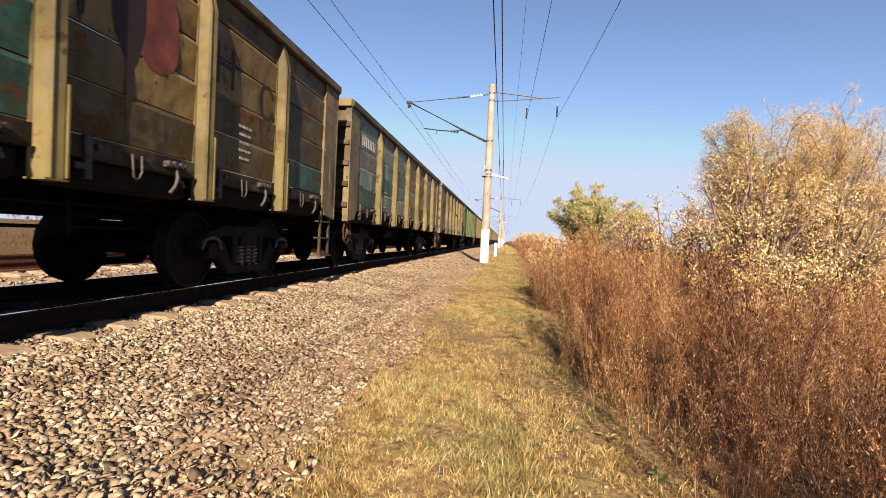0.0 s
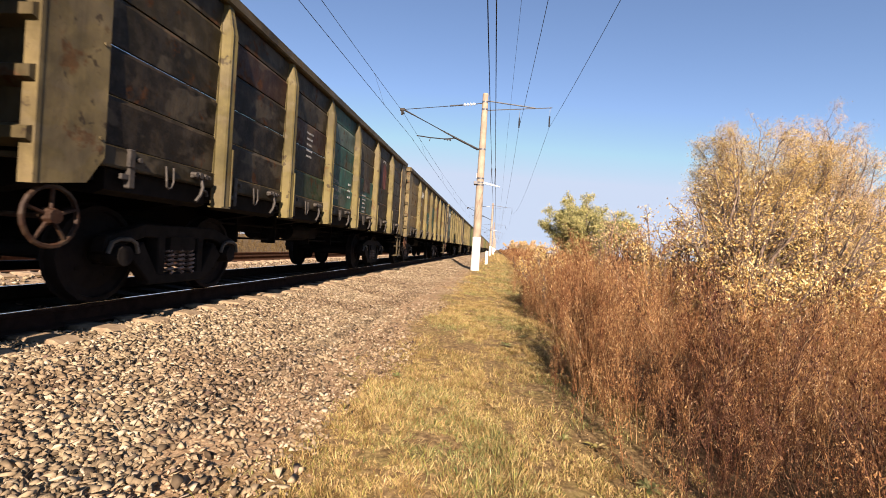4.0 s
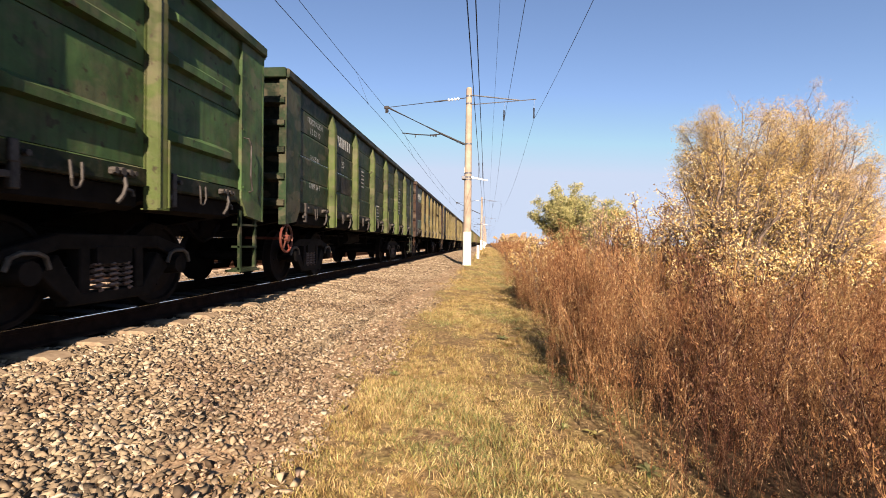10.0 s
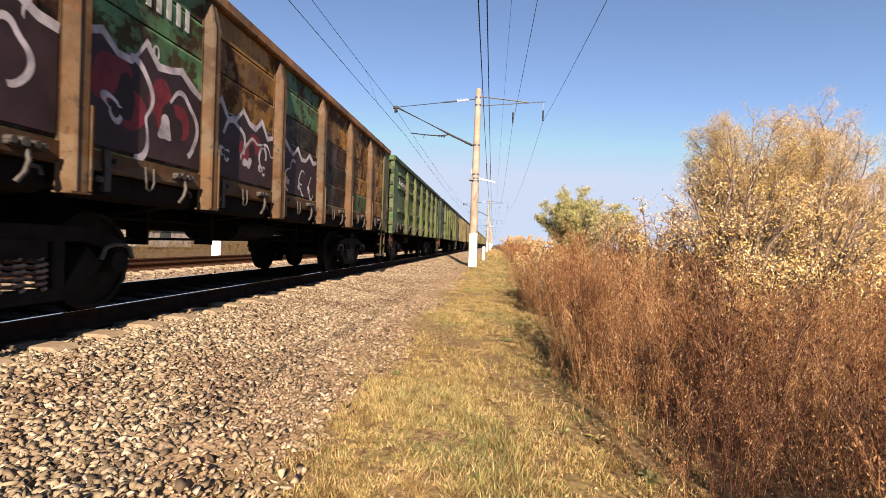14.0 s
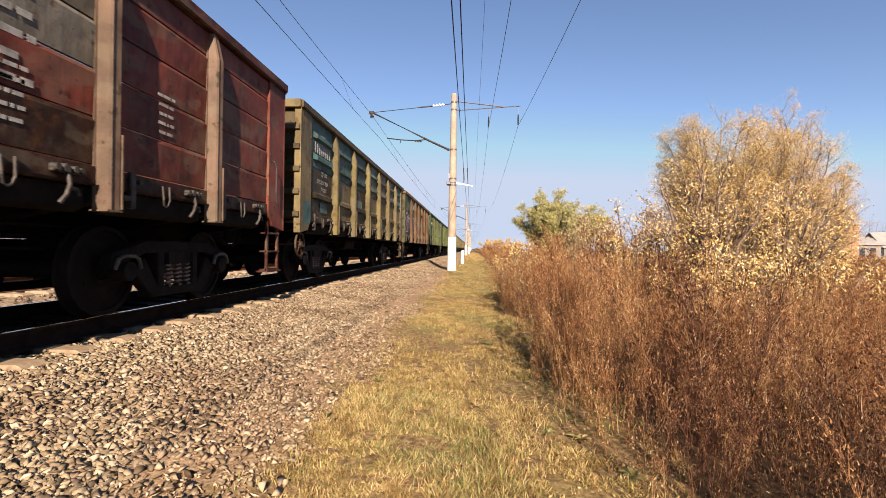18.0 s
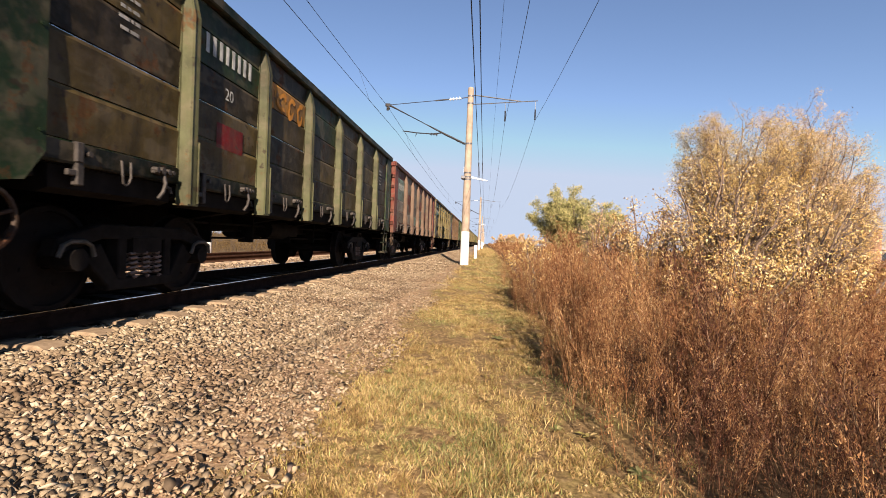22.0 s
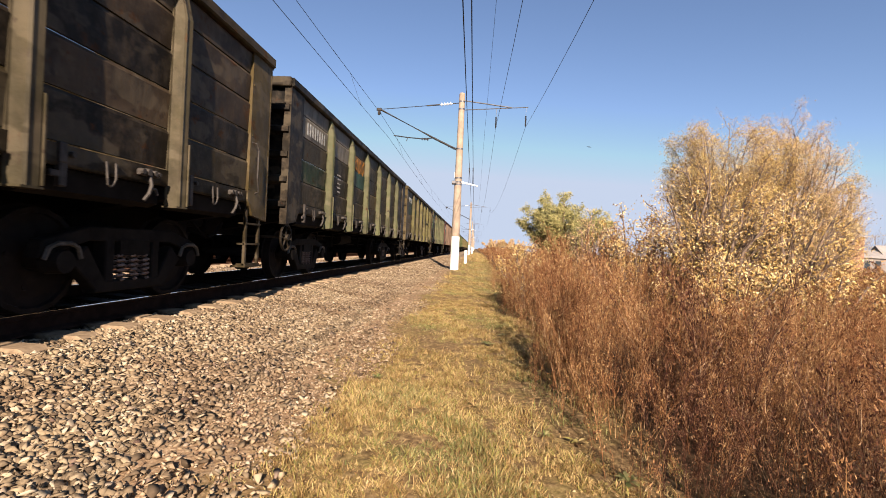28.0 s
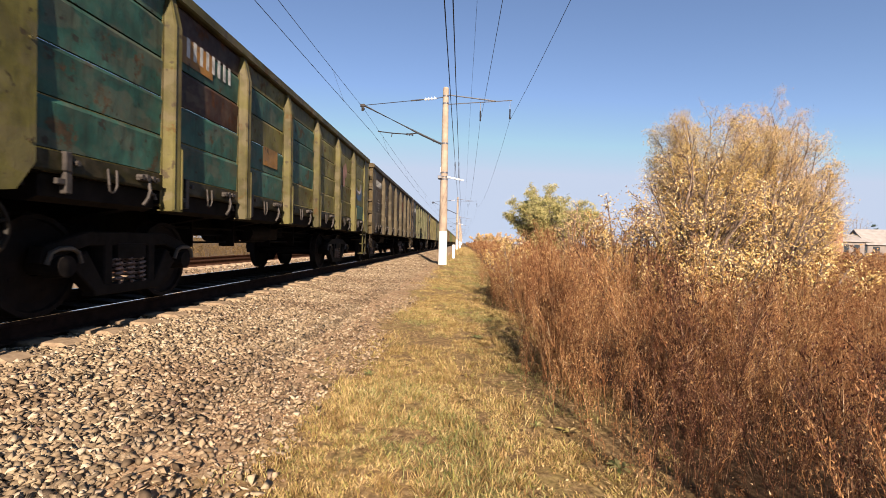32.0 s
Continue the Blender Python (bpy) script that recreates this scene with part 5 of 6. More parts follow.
def weed_template(height, leaves, seed, leaf, wide=0.06, twigs=12, low=0.15):
    """A dead weed: a thin stem, a plume of fine upright twigs and many tiny withered leaves. Triangles."""
    r = np.random.default_rng(seed)
    v, f = [], []

    def tri(a, b, c):
        f.append((len(v), len(v) + 1, len(v) + 2))
        v.extend((a, b, c))
    bend = r.normal(0, 0.10, 2)

    def stem(t):
        return np.array([bend[0] * t * t, bend[1] * t * t, t]) * height
    for i in range(3):
        p, q = stem(i / 3), stem((i + 1) / 3)
        w = 0.003 * (1 - 0.24 * i)
        for d in ((w, 0, 0), (0, w, 0)):
            d = np.array(d)
            tri(p - d, p + d, q)
            tri(q - d * 0.76, p, q + d * 0.76)
    plume = []
    for i in range(twigs):
        t = low + (0.97 - low) * r.uniform(0, 1) ** 0.75
        a = r.uniform(0, 2 * np.pi)
        ln = height * (0.07 + 0.17 * (1 - t)) * r.uniform(0.6, 1.35)
        p = stem(t)
        k = r.uniform(0.22, 0.70)
        d = np.array([np.cos(a) * k, np.sin(a) * k, 0.95]) * ln
        s = np.array([-np.sin(a), np.cos(a), 0]) * 0.0016
        tri(p - s, p + s, p + d)
        plume.append((p, d))
    for i in range(leaves):
        p, d = plume[r.integers(len(plume))]
        c = p + d * r.uniform(0.08, 1.05) + r.normal(0, 0.016, 3)
        u = r.normal(size=3) * 0.42 + d / np.linalg.norm(d)
        u /= np.linalg.norm(u)
        w = np.cross(u, r.normal(size=3))
        w /= np.linalg.norm(w)
        s = leaf * r.uniform(0.5, 1.4)
        tri(c - w * s * wide, c + w * s * wide, c + u * s)
    return np.array(v), np.array(f)


def stand(x, y):
    """How tall the weeds stand: high along the path, low in front of the shrubs, high again behind."""
    near = 0.78 + 0.36 * np.exp(-np.clip(x - 1.0, 0, None) / 1.1) * np.clip((y - 1.2) / 3.0, 0.3, 1)
    far = 1.0 + 0.08 * np.exp(-np.clip(x - 1.0, 0, None) / 1.5)
    k = np.clip((y - 7.5) / 2.0, 0, 1)
    return near * (1 - k) + far * k


def sheared(mats, by):
    """The same placings, each leaning by so much sideways for its height."""
    out = mats.copy()
    out[:, 0, 2] += by[:, 0] * mats[:, 2, 2]
    out[:, 1, 2] += by[:, 1] * mats[:, 2, 2]
    return out


def weeds(name, label, n, xr, yr, temps, hsize, mat, keep=None, near_bias=1.0, clump=1):
    u = rng.uniform(0, 1, n)
    y = yr[0] + (yr[1] - yr[0]) * u ** near_bias
    x = xr[0] + (xr[1] - xr[0]) * rng.uniform(0, 1, n) ** near_bias
    c = np.arange(n) // clump * clump   # several stems from one root, leaning apart
    spread = rng.normal(0, 0.075 if clump > 1 else 0.0, (n, 2))
    x, y = x[c] + spread[:, 0], y[c] + spread[:, 1]
    tall = rng.uniform(0.58, 1.24, n)[c] if clump > 1 else np.ones(n)
    if keep is not None:
        k = keep(x, y)
        x, y, spread, tall = x[k], y[k], spread[k], tall[k]
    at = np.stack([x, y, lie(x, y) - 0.02], 1)
    pick = rng.integers(0, len(temps), len(x))
    vs, fs, o = [], [], 0
    for i, (tv, tf) in enumerate(temps):
        m = pick == i
        if not m.any():
            continue
        lift = 1.0 + 0.11 * np.clip(wavy(at[m][:, 0] * 0.9, at[m][:, 1] * 0.9, 1.3), -1.2, 1.4)
        mats = scatter_mats(rng, at[m], rng.uniform(hsize[0], hsize[1], m.sum()) * lift * tall[m] * stand(at[m][:, 0], at[m][:, 1]), 0.09)
        mats = sheared(mats, spread[m] * 2.0)
        v, f = repeat(tv, tf, mats)
        vs.append(v)
        fs.append(f + o)
        o += len(v)
    ob = new(name, mesh_from(name, np.concatenate(vs), np.concatenate(fs), [mat]))
    return tagged(ob, label, "weeds", kind="stuff")


def edge(y):
    """Where the weeds begin, across the path."""
    return 0.72 + 0.10 * np.sin(y * 1.1 + 1) + 0.07 * np.sin(y * 2.7) + 0.20 * np.clip((4.2 - y) / 1.8, 0, 1)


NEAR_W = [weed_template(1.0, 290, 20 + i, 0.0145, 0.24, 46, 0.10) for i in range(8)]
LOW_W = [weed_template(0.5, 80, 40 + i, 0.018, 0.24, 14) for i in range(4)]
SIDE_W = [weed_template(1.0, 120, 50 + i, 0.026, 0.27, 22) for i in range(5)]
MID_W = [weed_template(1.0, 66, 60 + i, 0.044, 0.20, 12, 0.4) for i in range(5)]
FAR_W = [weed_template(1.0, 24, 80 + i, 0.13, 0.20, 6, 0.4) for i in range(4)]
weeds("dead_weeds", "dense rusty-brown dead weeds beside the path", 1900, (0.6, 5.0), (3.0, 11), NEAR_W, (0.80, 1.10), WEED,
      lambda x, y: (x > edge(y) + 0.12 + rng.normal(0, 0.08, len(x))) & (y > 2.9) & (wavy(x * 1.7, y * 1.7, 4.0) > -0.9), 1.25, 14)
# most of the nearest weeds take the copy with shade in its colour
for seen, tint, count in (("withered weeds with a few pale leaves beside the path, shade put into their colour", SHADED_WEED, 550), ("brown withered weeds standing close beside the path", WEED, 150)):
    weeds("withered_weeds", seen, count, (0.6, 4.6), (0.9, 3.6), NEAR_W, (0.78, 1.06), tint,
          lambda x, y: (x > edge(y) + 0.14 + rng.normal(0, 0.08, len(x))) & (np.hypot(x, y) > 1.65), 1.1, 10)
# out of view behind the eye, added to throw shade on the nearest weeds
weeds("dead_weeds", "unseen rusty-brown dead weeds behind the eye, added to cast shade", 560, (0.7, 5.0), (-3.5, 0.4), SIDE_W, (1.0, 1.3), WEED, lambda x, y: (x > edge(y) + 0.2) & (y < 0.35))
weeds("low_weeds", "low withered weeds at the edge of the path", 1000, (0.5, 2.0), (1.0, 16), LOW_W, (0.35, 1.0), WEED, lambda x, y: (x > edge(y) - 0.14) & (np.hypot(x, y) > 1.3))
weeds("dead_weeds", "rusty-brown weeds in the field by the path", 1450, (4.5, 12), (1.5, 13), SIDE_W, (0.75, 1.08), WEED)
weeds("dead_weeds", "dense rusty-brown dead weeds further along", 2900, (0.8, 26), (9, 40), MID_W, (0.90, 1.20), WEED, lambda x, y: (x > edge(y) + 0.15) & (x < 5 + y), 1.2)
weeds("dead_weeds", "rusty-brown weed field towards the houses", 1300, (11, 36), (4.0, 32), MID_W, (0.75, 1.05), WEED)
weeds("dead_weeds", "brown weeds far along the line", 4000, (1.0, 110), (38, 170), FAR_W, (0.9, 1.3), WEED, None, 1.4)
weeds("ochre_weeds", "yellowed weeds beyond the second track", 1700, (-28, -12.4), (5, 60), MID_W, (0.5, 1.0), OCHRE_WEED, None, 1.2)
weeds("ochre_weeds", "tall ochre brush along the far side of the line", 900, (-44, -26), (8, 160), MID_W, (2.0, 3.2), OCHRE_WEED, None, 1.2)


def tube_np(v, f, pts, rad, sides=5):
    pts = np.asarray(pts)
    o = len(v)
    for i, p in enumerate(pts):
        d = pts[min(i + 1, len(pts) - 1)] - pts[max(i - 1, 0)]
        d = d / (np.linalg.norm(d) + 1e-9)
        u = np.cross(d, (0.31, 0.95, 0.02))
        u /= np.linalg.norm(u) + 1e-9
        w = np.cross(d, u)
        for k in range(sides):
            a = 2 * np.pi * k / sides
            v.append(p + (u * np.cos(a) + w * np.sin(a)) * rad[i])
    for i in range(len(pts) - 1):
        for k in range(sides):
            a, b = o + i * sides + k, o + i * sides + (k + 1) % sides
            f.append((a, b, b + sides, a + sides))


def build_tree(name, label, base, height, spread, stems, twigs, leaves, leaf, mat, seed, flare=0.5, clear=0.15, droop=0.0, wide=0.45, dome=0.38, patchy=0.3):
    """A many-stemmed tree or shrub: tapered limbs, twigs, and single leaves along the twigs."""
    r = np.random.default_rng(seed)
    v, f, tips, share = [], [], [], []
    for s in range(stems):
        a = 2 * np.pi * (s + r.uniform(-0.3, 0.3)) / stems
        out = spread * r.uniform(0.0, 1.0) ** 0.5
        h = height * r.uniform(0.86, 0.97) * (1 - dome * (out / spread) ** 2)
        leafy = r.uniform(1 - patchy, 1.0)
        c0 = np.array([np.cos(a), np.sin(a), 0])
        pts, rad = [], []
        wob = r.normal(0, 0.05 * height, (8, 3)) * np.linspace(0, 1, 8)[:, None]
        for i in range(8):
            t = i / 7
            p = c0 * (0.08 * spread + out * t ** (1 + flare)) + np.array([0, 0, h * t]) + wob[i] * 0.32
            pts.append(p)
            rad.append((0.018 * height ** 0.6 + 0.01) * (1 - t) ** 0.8 + 0.004)
        tube_np(v, f, pts, rad, 6)
        pts = np.array(pts)
        for b in range(twigs):
            t = r.uniform(clear, 1.0)
            k = t * 7
            i = min(int(k), 6)
            p = pts[i] + (pts[i + 1] - pts[i]) * (k - i)
            ang = a + r.normal(0, 1.1)
            ln = height * (0.24 - 0.165 * t) * r.uniform(0.5, 1.2)
            d = np.array([np.cos(ang), np.sin(ang), r.uniform(0.25, 1.1) - droop])
            d /= np.linalg.norm(d)
            q = [p + d * ln * j / 3 + np.array([0, 0, 0.12 * ln * (j / 3) ** 2 * (1 - 3 * droop)]) + r.normal(0, 0.02 * ln, 3) * j for j in range(4)]
            tube_np(v, f, q, [(0.007 if height < 3.1 else 0.0045) * height ** 0.4 * (1 - 0.28 * j) for j in range(4)], 3)
            q = np.array(q)
            tips.append(q)
            lush = leafy * r.uniform(1 - patchy, 1.0)
            share.append(lush)
            for _ in range(3):   # side twigs
                j = r.uniform(0.8, 2.9)
                i2 = int(j)
                p2 = q[i2] + (q[i2 + 1] - q[i2]) * (j - i2) if i2 < 3 else q[3]
                d2 = d + r.normal(0, 0.55, 3)
                d2 /= np.linalg.norm(d2)
                q2 = np.array([p2 + d2 * ln * 0.5 * m / 3 for m in range(4)])
                tube_np(v, f, q2[[0, 3]], [0.005, 0.0025], 3)
                tips.append(q2)
                share.append(lush)
    pt = new(name)
    pt.location = base
    tagged(pt, label, "tree" if height > 3 else "shrub")
    tr = new("trunk", mesh_from("trunk", v, f, [BARK], True))
    tr.parent = pt
    n = leaves
    ids = r.choice(len(tips), n, p=np.array(share) / sum(share))
    tt = np.array(tips)[ids]
    u = r.uniform(0.05, 1.0, n) ** 0.6 * 2.999
    i = u.astype(int)
    idx = np.arange(n)
    p = tt[idx, i] + (tt[idx, i + 1] - tt[idx, i]) * (u - i)[:, None] + r.normal(0, 0.035 + 0.008 * height, (n, 3)) * np.array([1, 1, 0.8])
    lv = np.array([(-wide * 0.5, 0.0, 0), (wide * 0.5, 0.25, 0.0), (0, 1.0, 0.05)])
    lf = np.array([(0, 1, 2)])
    m = leaf_mats(r, p, leaf * r.uniform(0.6, 1.3, n))
    vv, ff = repeat(lv, lf, m)
    cr = new("crown", mesh_from("crown", vv, ff, [mat]))
    cr.parent = pt
    return pt


build_tree("willow_tree", "tall autumn willow with thin golden leaves", (8.3, 17.0, -0.55), 6.45, 2.15, 34, 40, 110000, 0.048, WILLOW_LEAF, 4, 0.30, 0.14, -0.1, 0.50, 0.34, 0.6)
build_tree("willow_tree", "tall autumn willow with faded pinkish leaves", (10.65, 17.4, -0.55), 6.75, 1.55, 24, 36, 58000, 0.048, PINK_LEAF, 8, 0.30, 0.18, -0.1, 0.50, 0.34, 0.75)
build_tree("willow_tree", "smaller autumn willow with yellow leaves", (12.15, 17.2, -0.55), 4.7, 1.0, 14, 30, 20000, 0.048, WILLOW_LEAF, 9, 0.5, 0.2, -0.1, 0.50, 0.35, 0.7)
build_tree("willow_shrub", "bushy autumn shrub with pale gold leaves", (2.65, 7.9, -0.50), 2.2, 0.75, 18, 26, 9000, 0.036, GOLD_LEAF, 12, 0.5, 0.05, 0.0, 0.62, 0.4, 0.5)
build_tree("willow_shrub", "bushy autumn shrub with pale gold leaves", (3.55, 7.6, -0.50), 2.95, 0.95, 24, 28, 15000, 0.036, GOLD_LEAF, 13, 0.5, 0.05, 0.0, 0.62, 0.45, 0.5)
build_tree("willow_shrub", "bushy autumn shrub with pale gold leaves", (4.65, 7.7, -0.50), 2.6, 0.95, 22, 26, 13500, 0.036, GOLD_LEAF, 14, 0.5, 0.05, 0.0, 0.62, 0.45, 0.5)
build_tree("willow_shrub", "sparse autumn shrub with pale leaves", (2.15, 9.0, -0.50), 2.0, 0.6, 14, 22, 4200, 0.036, PINK_LEAF, 17, 0.5, 0.05, 0.0, 0.62, 0.4, 0.5)
build_tree("willow_shrub", "low autumn shrub with gold leaves among the weeds", (3.3, 6.4, -0.50), 1.45, 0.8, 14, 16, 6600, 0.036, GOLD_LEAF, 15, 0.5, 0.05, 0.0, 0.62, 0.3, 0.5)
build_tree("willow_shrub", "low autumn shrub with gold leaves among the weeds", (4.3, 6.3, -0.50), 1.4, 0.8, 14, 16, 6200, 0.036, GOLD_LEAF, 16, 0.5, 0.05, 0.0, 0.62, 0.3, 0.5)
build_tree("olive_tree", "dense grey-green tree turning yellow", (5.2, 29.0, -0.7), 5.1, 2.75, 36, 34, 80000, 0.16, OLIVE_LEAF, 21, 0.55, 0.02, 0.0, 0.24, 0.40, 0.6)
build_tree("edge_shrub", "small leafy shrub at the edge of the weeds", (1.0, 9.9, -0.42), 1.45, 0.50, 12, 14, 3600, 0.042, GOLD_LEAF, 31, 0.5, 0.1, 0.0, 0.5)
build_tree("far_shrub", "yellow shrub beside the line", (4.6, 62.0, -0.5), 3.0, 2.4, 16, 14, 9000, 0.16, PINK_LEAF, 41)
build_tree("far_shrub", "pale yellow shrub beside the line", (3.4, 84.0, -0.5), 3.4, 2.2, 14, 14, 8000, 0.18, PINK_LEAF, 42)

# ---------------------------------------------------------------- buildings beyond the field
def house(name, label, x, y, w, d, h, roof_h, wall, turn=0.0, windows=3):
    ob = new(name)
    ob.matrix_basis = pose(x, y, -0.65, 0, 0, turn)
    tagged(ob, label, "house", "houses beyond the field")
    bm = bmesh.new()
    box(bm, -w / 2, w / 2, -d / 2, d / 2, 0, h)
    for s in (-1, 1):
        prism(bm, [(-d / 2, h), (d / 2, h), (0, h + roof_h)], 0, s * w / 2 - 0.1, s * w / 2 + 0.1)
    part("wall", bm, wall, ob)
    bm = bmesh.new()
    e = 0.4
    prism(bm, [(-d / 2 - e, h - e * 2 * roof_h / d), (0, h + roof_h), (d / 2 + e, h - e * 2 * roof_h / d), (d / 2 + e, h + 0.15 - e * 2 * roof_h / d), (0, h + roof_h + 0.15), (-d / 2 - e, h + 0.15 - e * 2 * roof_h / d)], 0, -w / 2 - e, w / 2 + e)
    part("roof", bm, ROOF, ob)
    for i in range(windows):
        bm = bmesh.new()
        cx = -w / 2 + w * (i + 0.5) / windows
        box(bm, cx - 0.6, cx + 0.6, -d / 2 - 0.03, -d / 2 + 0.1, h * 0.35, h * 0.8)
        part("window", bm, PANE, ob)


house("brick_house", "orange brick house behind the willows", 44.3, 66.0, 7.2, 6.0, 5.2, 0.4, BRICK, 6, 0)
house("low_house", "low house with a pale sheet roof", 77.0, 102.0, 7.0, 7.0, 3.4, 1.4, GREY_WALL, 10)
house("low_house", "low grey house with a steep sheet roof", 85.0, 102.0, 9.0, 8.0, 3.0, 2.8, GREY_WALL, -10)
house("small_hut", "small grey hut beyond the second track", -36.0, 48.0, 6.0, 4.0, 2.0, 0.7, GREY_WALL, 70, 1)
build_tree("bare_tree", "bare autumn tree beside a house", (82.4, 105.0, -0.6), 11.0, 2.6, 7, 24, 300, 0.2, PINK_LEAF, 51)
build_tree("fir_tree", "dark green fir behind the houses", (91.0, 111.0, -0.6), 7.6, 1.3, 9, 26, 9000, 0.30, FIR, 52, 0.2, 0.3, 0.3, 0.2, 0.6, 0.2)

# ---------------------------------------------------------------- sleepers and crushed stone
def sleeper_mesh():
    bm = bmesh.new()
    prism(bm, [(-1.35, -0.36), (-1.35, -0.215), (-1.28, -0.182), (-0.55, -0.182), (-0.3, -0.20), (0.3, -0.20), (0.55, -0.182), (1.28, -0.182), (1.35, -0.215), (1.35, -0.36)], 1, -0.125, 0.125)
    bmesh.ops.bevel(bm, geom=[e for e in bm.edges if abs(e.verts[0].co.y - e.verts[1].co.y) < 0.01 and min(v.co.z for v in e.verts) > -0.3], offset=0.02, segments=1, affect="EDGES")
    return finish("sleeper", bm)


SLEEPER = sleeper_mesh()
bm = bmesh.new()
box(bm, TRACK - 1.5, TRACK + 1.5, -60, 400, -0.60, -0.45)
bed = place("track_bed", finish("track_bed", bm), CONCRETE)
tagged(bed, "concrete sleepers bedded in ballast", "track bed", kind="structure")
for i in range(110):
    place("sleeper", SLEEPER, SHADOWED_SLEEPER, bed, pose(TRACK, -3.0 + 0.545 * i, 0.018))
bm = bmesh.new()
box(bm, TRACK2 - 1.5, TRACK2 + 1.5, -60, 400, -0.60, -0.45)
bed2 = place("track_bed", finish("track_bed", bm), CONCRETE)
tagged(bed2, "concrete sleepers of the second track", "track bed", kind="structure")
for i in range(90):
    place("sleeper", SLEEPER, CONCRETE, bed2, pose(TRACK2, -3.0 + 0.545 * i, 0))


def stone_template(seed):
    """A broken stone: the hull of a few chance points."""
    r = np.random.default_rng(seed)
    bm = bmesh.new()
    shape = np.array([r.uniform(0.50, 0.68), r.uniform(0.40, 0.54), r.uniform(0.26, 0.40)])
    for i in range(7):   # few corners, so that the chips are sharp
        p = r.normal(size=3)
        bm.verts.new(p / np.linalg.norm(p) * r.uniform(0.85, 1.1) * shape)
    h = bmesh.ops.convex_hull(bm, input=bm.verts)
    bmesh.ops.delete(bm, geom=[v for v in h["geom_interior"] if isinstance(v, bmesh.types.BMVert)], context="VERTS")
    bmesh.ops.triangulate(bm, faces=bm.faces)
    bm.verts.index_update()
    v = np.array([tuple(q.co) for q in bm.verts])
    f = np.array([[q.index for q in p.verts] for p in bm.faces])
    bm.free()
    return v, f


STONES = [stone_template(100 + i) for i in range(12)]


def stones(name, label, n, xr, yr, size, bias=1.0, skip=None, cover=None, mat=STONE):
    y = yr[0] + (yr[1] - yr[0]) * rng.uniform(0, 1, n) ** bias
    x = rng.uniform(xr[0], xr[1], n)
    keep = np.ones(n, bool) if skip is None else ~skip(x, y)
    if cover is not None:
        keep &= rng.uniform(0, 1, n) < cover(x, y)
    x, y = x[keep], y[keep]
    s = rng.uniform(size[0], size[1], len(x))
    at = np.stack([x, y, lie(x, y) + s * rng.uniform(-0.05, 0.30, len(x))], 1)
    vs, fs, o = [], [], 0
    pick = rng.integers(0, len(STONES), len(x))
    for i, (tv, tf) in enumerate(STONES):
        m = pick == i
        v, f = repeat(tv, tf, lying_mats(rng, at[m], s[m]))
        vs.append(v)
        fs.append(f + o)
        o += len(v)
    ob = new(name, mesh_from(name, np.concatenate(vs), np.concatenate(fs), [mat]))
    return tagged(ob, label, "ballast", kind="stuff")


def shoulder_cover(x, y):
    return np.clip((-1.54 + 0.07 * np.sin(y * 3) + 0.05 * np.sin(y * 7.3) - x) / 0.26, 0.12, 1)


def off_sleepers(x, y):
    ph = np.abs(((y + 3.0) / 0.545 + 0.5) % 1 - 0.5) * 0.545
    return (x < TRACK + 1.14) & (ph < 0.13)


ballast = stones("ballast", "pale crushed stone on the ballast shoulder", 76000, (-3.75, -0.9), (1.2, 16), (0.030, 0.070), 1.5, off_sleepers, shoulder_cover)
stones("ballast", "pale crushed stone further along the ballast shoulder", 15000, (-3.75, -1.2), (16, 60), (0.06, 0.11), 1.3, off_sleepers, shoulder_cover)
stones("ballast", "pale crushed stone where the path comes from", 9000, (-3.75, -0.9), (-5, 1.2), (0.04, 0.08), 1.0, off_sleepers, shoulder_cover)
stones("ballast", "ballast between the rails with the train shadow put into its colour", 5000, (-6.3, -3.72), (1.0, 30), (0.05, 0.09), 1.2, off_sleepers, None, SHADOWED_STONE)
stones("ballast", "ballast of the second track", 8000, (-11.2, -7.5), (4, 60), (0.06, 0.10), 1.1,
       lambda x, y: (x > TRACK2 - 1.3) & (x < TRACK2 + 1.3) & (np.abs(((y + 3.0) / 0.545 + 0.5) % 1 - 0.5) * 0.545 < 0.13))

stones("gravel", "small reddish gravel between ballast and turf", 34000, (-1.9, -0.75), (1.2, 18), (0.012, 0.034), 1.5, None,
       lambda x, y: np.clip(0.45 + 0.9 * np.sin(x * 3.1 + 1.2 * np.sin(y * 1.7)) * np.sin(y * 2.3), 0.22, 1) * np.clip((-0.75 - x) / 0.3, 0, 1), GRAVEL)


def loose_stones():
    """Single stones on the shoulder nearest to the path."""
    shared = []
    for i, (v, f) in enumerate(STONES):
        me = mesh_from("stone", v, f)
        me.materials.append(STONE)
        shared.append(me)
    r = np.random.default_rng(77)
    for i in range(280):
        y = 1.6 + 5.0 * r.uniform() ** 1.4
        x = r.uniform(-3.0, -1.35)
        s = r.uniform(0.040, 0.066)
        ob = new("stone", shared[i % len(shared)])
        ob.parent = ballast
        ob.matrix_basis = Matrix.LocRotScale((x, y, float(lie(x, y)) + 0.35 * s), Euler((r.normal(0, 0.3), r.normal(0, 0.3), r.uniform(0, 6))), (s, s, s))


loose_stones()


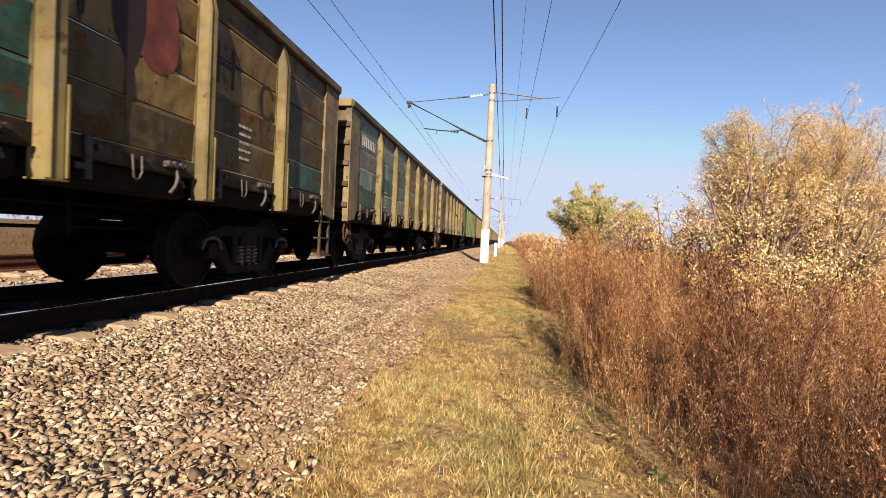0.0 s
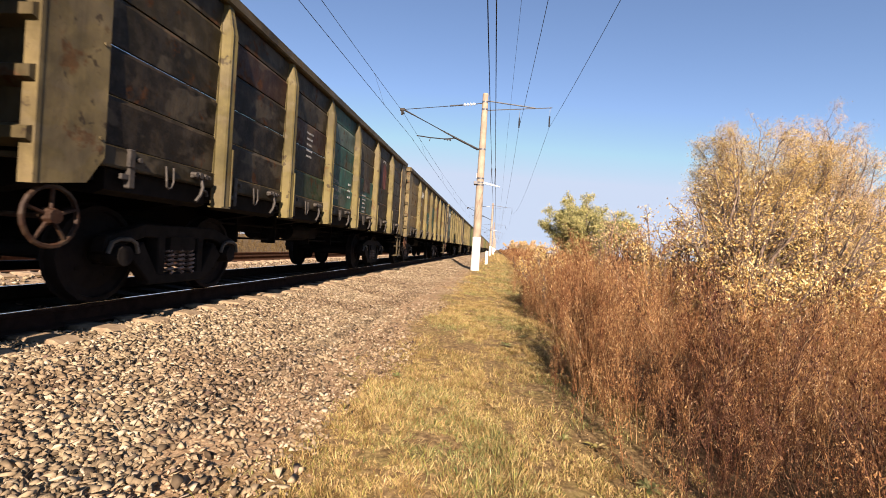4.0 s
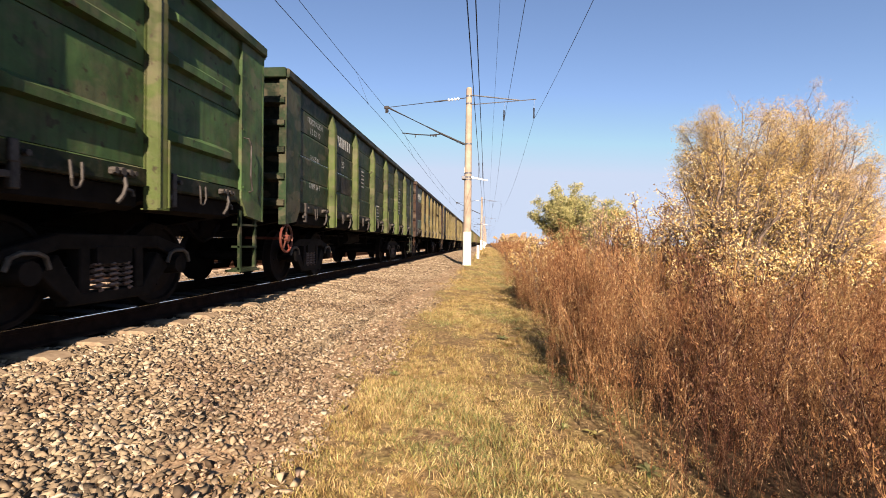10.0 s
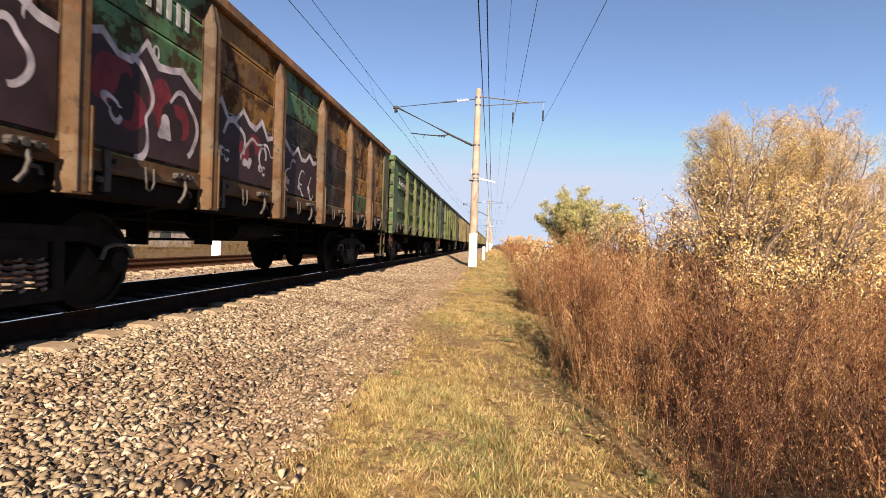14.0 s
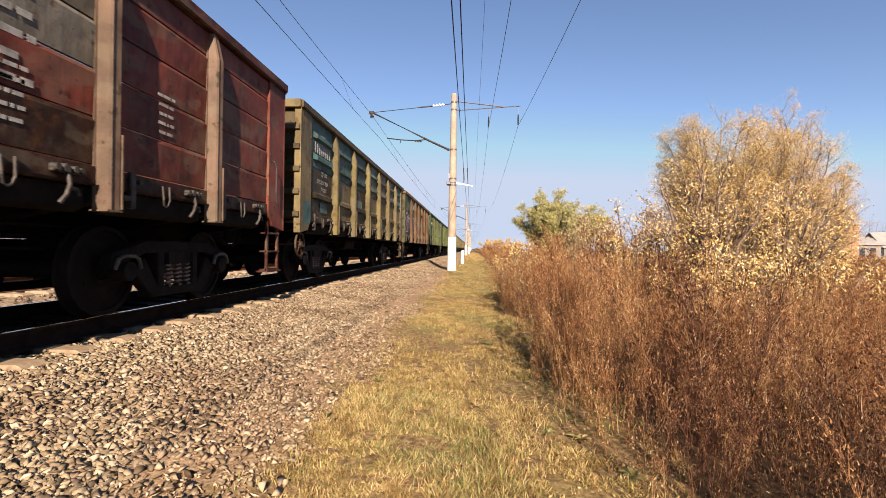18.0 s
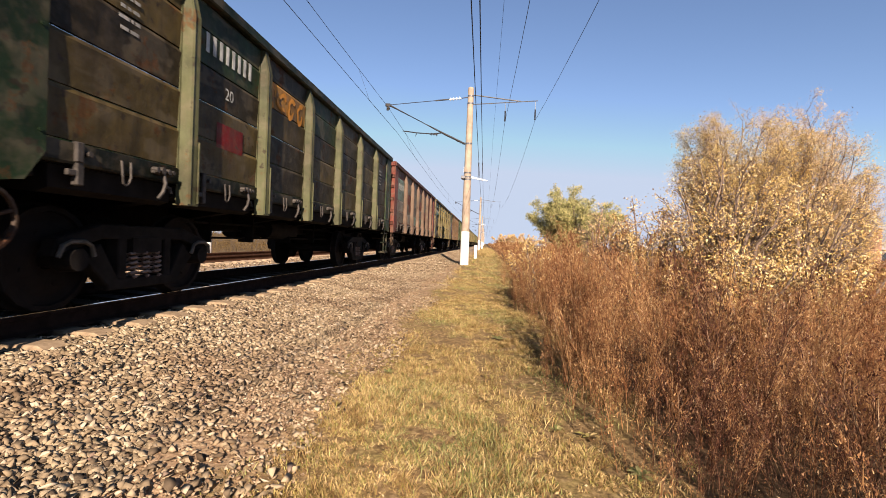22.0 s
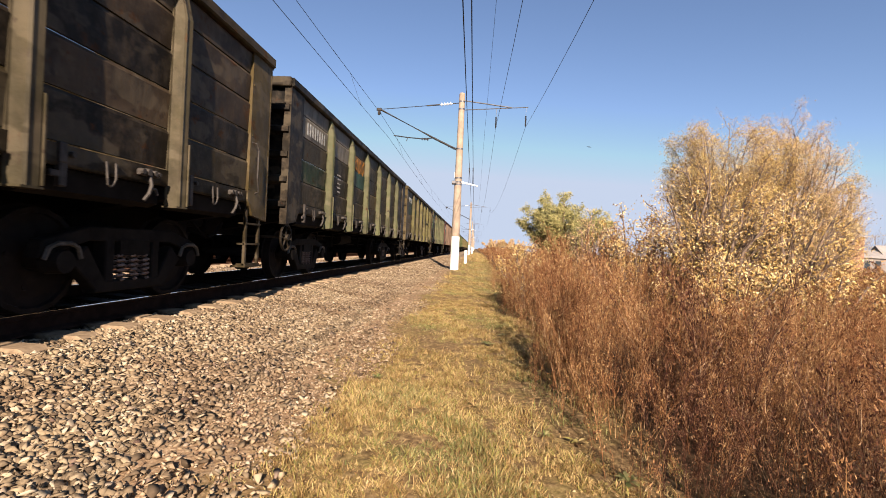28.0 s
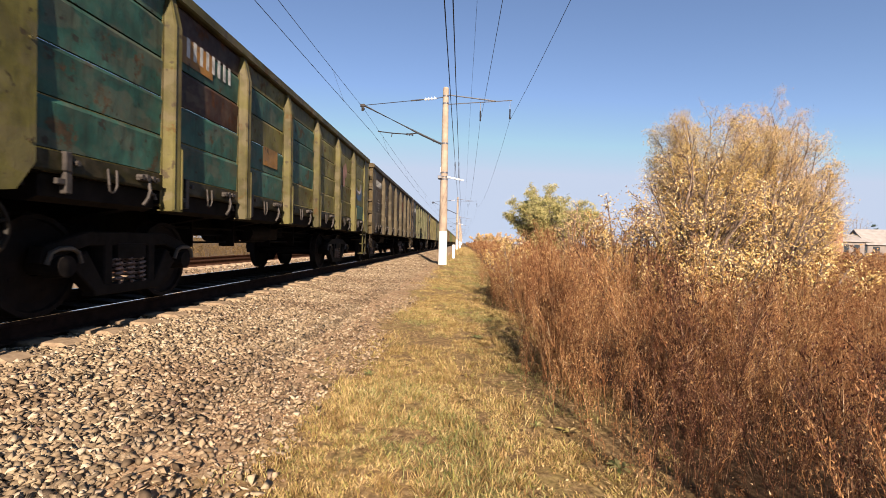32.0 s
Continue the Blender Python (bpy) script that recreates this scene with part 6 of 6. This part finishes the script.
def build_insect():
    """A flying insect: dark body, two pale wings."""
    a = new("flying_insect")
    tagged(a, "small dark insect flying past", "insect")
    bm = bmesh.new()
    bmesh.ops.create_uvsphere(bm, u_segments=8, v_segments=6, radius=0.5)
    for v in bm.verts:
        v.co = Vector((v.co.x * 0.016, v.co.y * 0.006, v.co.z * 0.006))
    part("body", bm, BLACK_INS, a)
    for s in (-1, 1):
        bm = bmesh.new()
        prism(bm, [(-0.004, 0.002 * s), (0.004, 0.002 * s), (0.003, 0.012 * s), (-0.003, 0.012 * s)], 2, 0.001, 0.0016)
        part("wing", bm, BLACK_INS, a)
    return a


INSECT = build_insect()


def rosette(name, label, x, y, n, size, mat, seed, wide):
    """A low plant: a whorl of bent leaves on the ground."""
    r = np.random.default_rng(seed)
    v, f = [], []
    for i in range(n):
        a = 2 * np.pi * i / n + r.uniform(-0.3, 0.3)
        d, w = np.array([np.cos(a), np.sin(a), 0]), np.array([-np.sin(a), np.cos(a), 0])
        s = size * r.uniform(0.6, 1.2)
        up = r.uniform(0.3, 1.1)
        o = len(v)
        for t, h, k in ((0.0, 0.0, 0.15), (0.35, 0.30, 0.8), (0.7, 0.38, 1.0), (1.0, 0.28, 0.1)):
            c = d * s * t + np.array([0, 0, s * h * up])
            v.extend((c - w * s * wide * k, c + np.array([0, 0, -0.15 * s * wide * k]), c + w * s * wide * k))
        for j in range(3):
            for q in range(2):
                b = o + j * 3 + q
                f.append((b, b + 1, b + 4, b + 3))
    ob = new(name, mesh_from(name, v, f, [mat], True))
    ob.location = (x, y, float(lie(x, y)) + 0.01)
    tagged(ob, label, "plant", "low plants by the path")


for i, (x, y, n, s, mat) in enumerate(((0.69, 3.05, 8, 0.075, STRAW), (0.50, 3.12, 7, 0.06, GREEN_BLADE), (0.86, 2.6, 9, 0.09, GREEN_BLADE), (0.2, 5.95, 14, 0.10, GREEN_BLADE), (0.42, 6.6, 9, 0.07, GREEN_BLADE),
                                       (0.05, 3.6, 10, 0.06, STRAW), (-0.8, 4.2, 12, 0.06, GREEN_BLADE))):
    rosette("low_plant", "small green broad-leaved plant in the turf" if mat is GREEN_BLADE else "small withered plant in the turf", x, y, n, s, mat, 200 + i, 0.16)


# ---------------------------------------------------------------- movement
def run(t):
    """How far the far end of wagon 0 has come along the track."""
    return 8.68 + 5.3112 * t + 0.008839 * t ** 2 - 0.00049157 * t ** 3 + 0.000010939 * t ** 4


def motions():
    times = [2.0 * i for i in range(17)]
    for k, w, sets in WAGONS:
        walk(w, [(t, pose(TRACK, run(t) + PITCH * k - HALF, 0)) for t in times])
    # it rests beyond the weeds, crosses the sky and is gone towards the train
    walk(INSECT, [(0.0, pose(9.0, -6.0, 0.6)), (27.0, pose(9.0, -6.0, 0.6)), (27.6, pose(4.2, 0.4, 1.0, 0, 0, 130)), (28.0, pose(0.661, 3.0, 1.414, 0, 0, 130)), (28.1, pose(0.269, 3.0, 1.752, 0, 0, 140)),
                  (28.5, pose(-1.8, 1.5, 3.4, 0, 0, 180)), (29.2, pose(-3.0, -6.0, 6.0, 0, 0, 200)), (32.0, pose(-3.0, -30.0, 8.0, 0, 0, 200))])
    beats = [i * 0.125 for i in range(257)]
    for k, w, sets in WAGONS:
        if k > 1:
            continue
        for s, dy in sets:
            walk(s, [(t, pose(0, dy, 0.475, -math.degrees((run(t) - run(0)) / 0.475))) for t in beats])


motions()
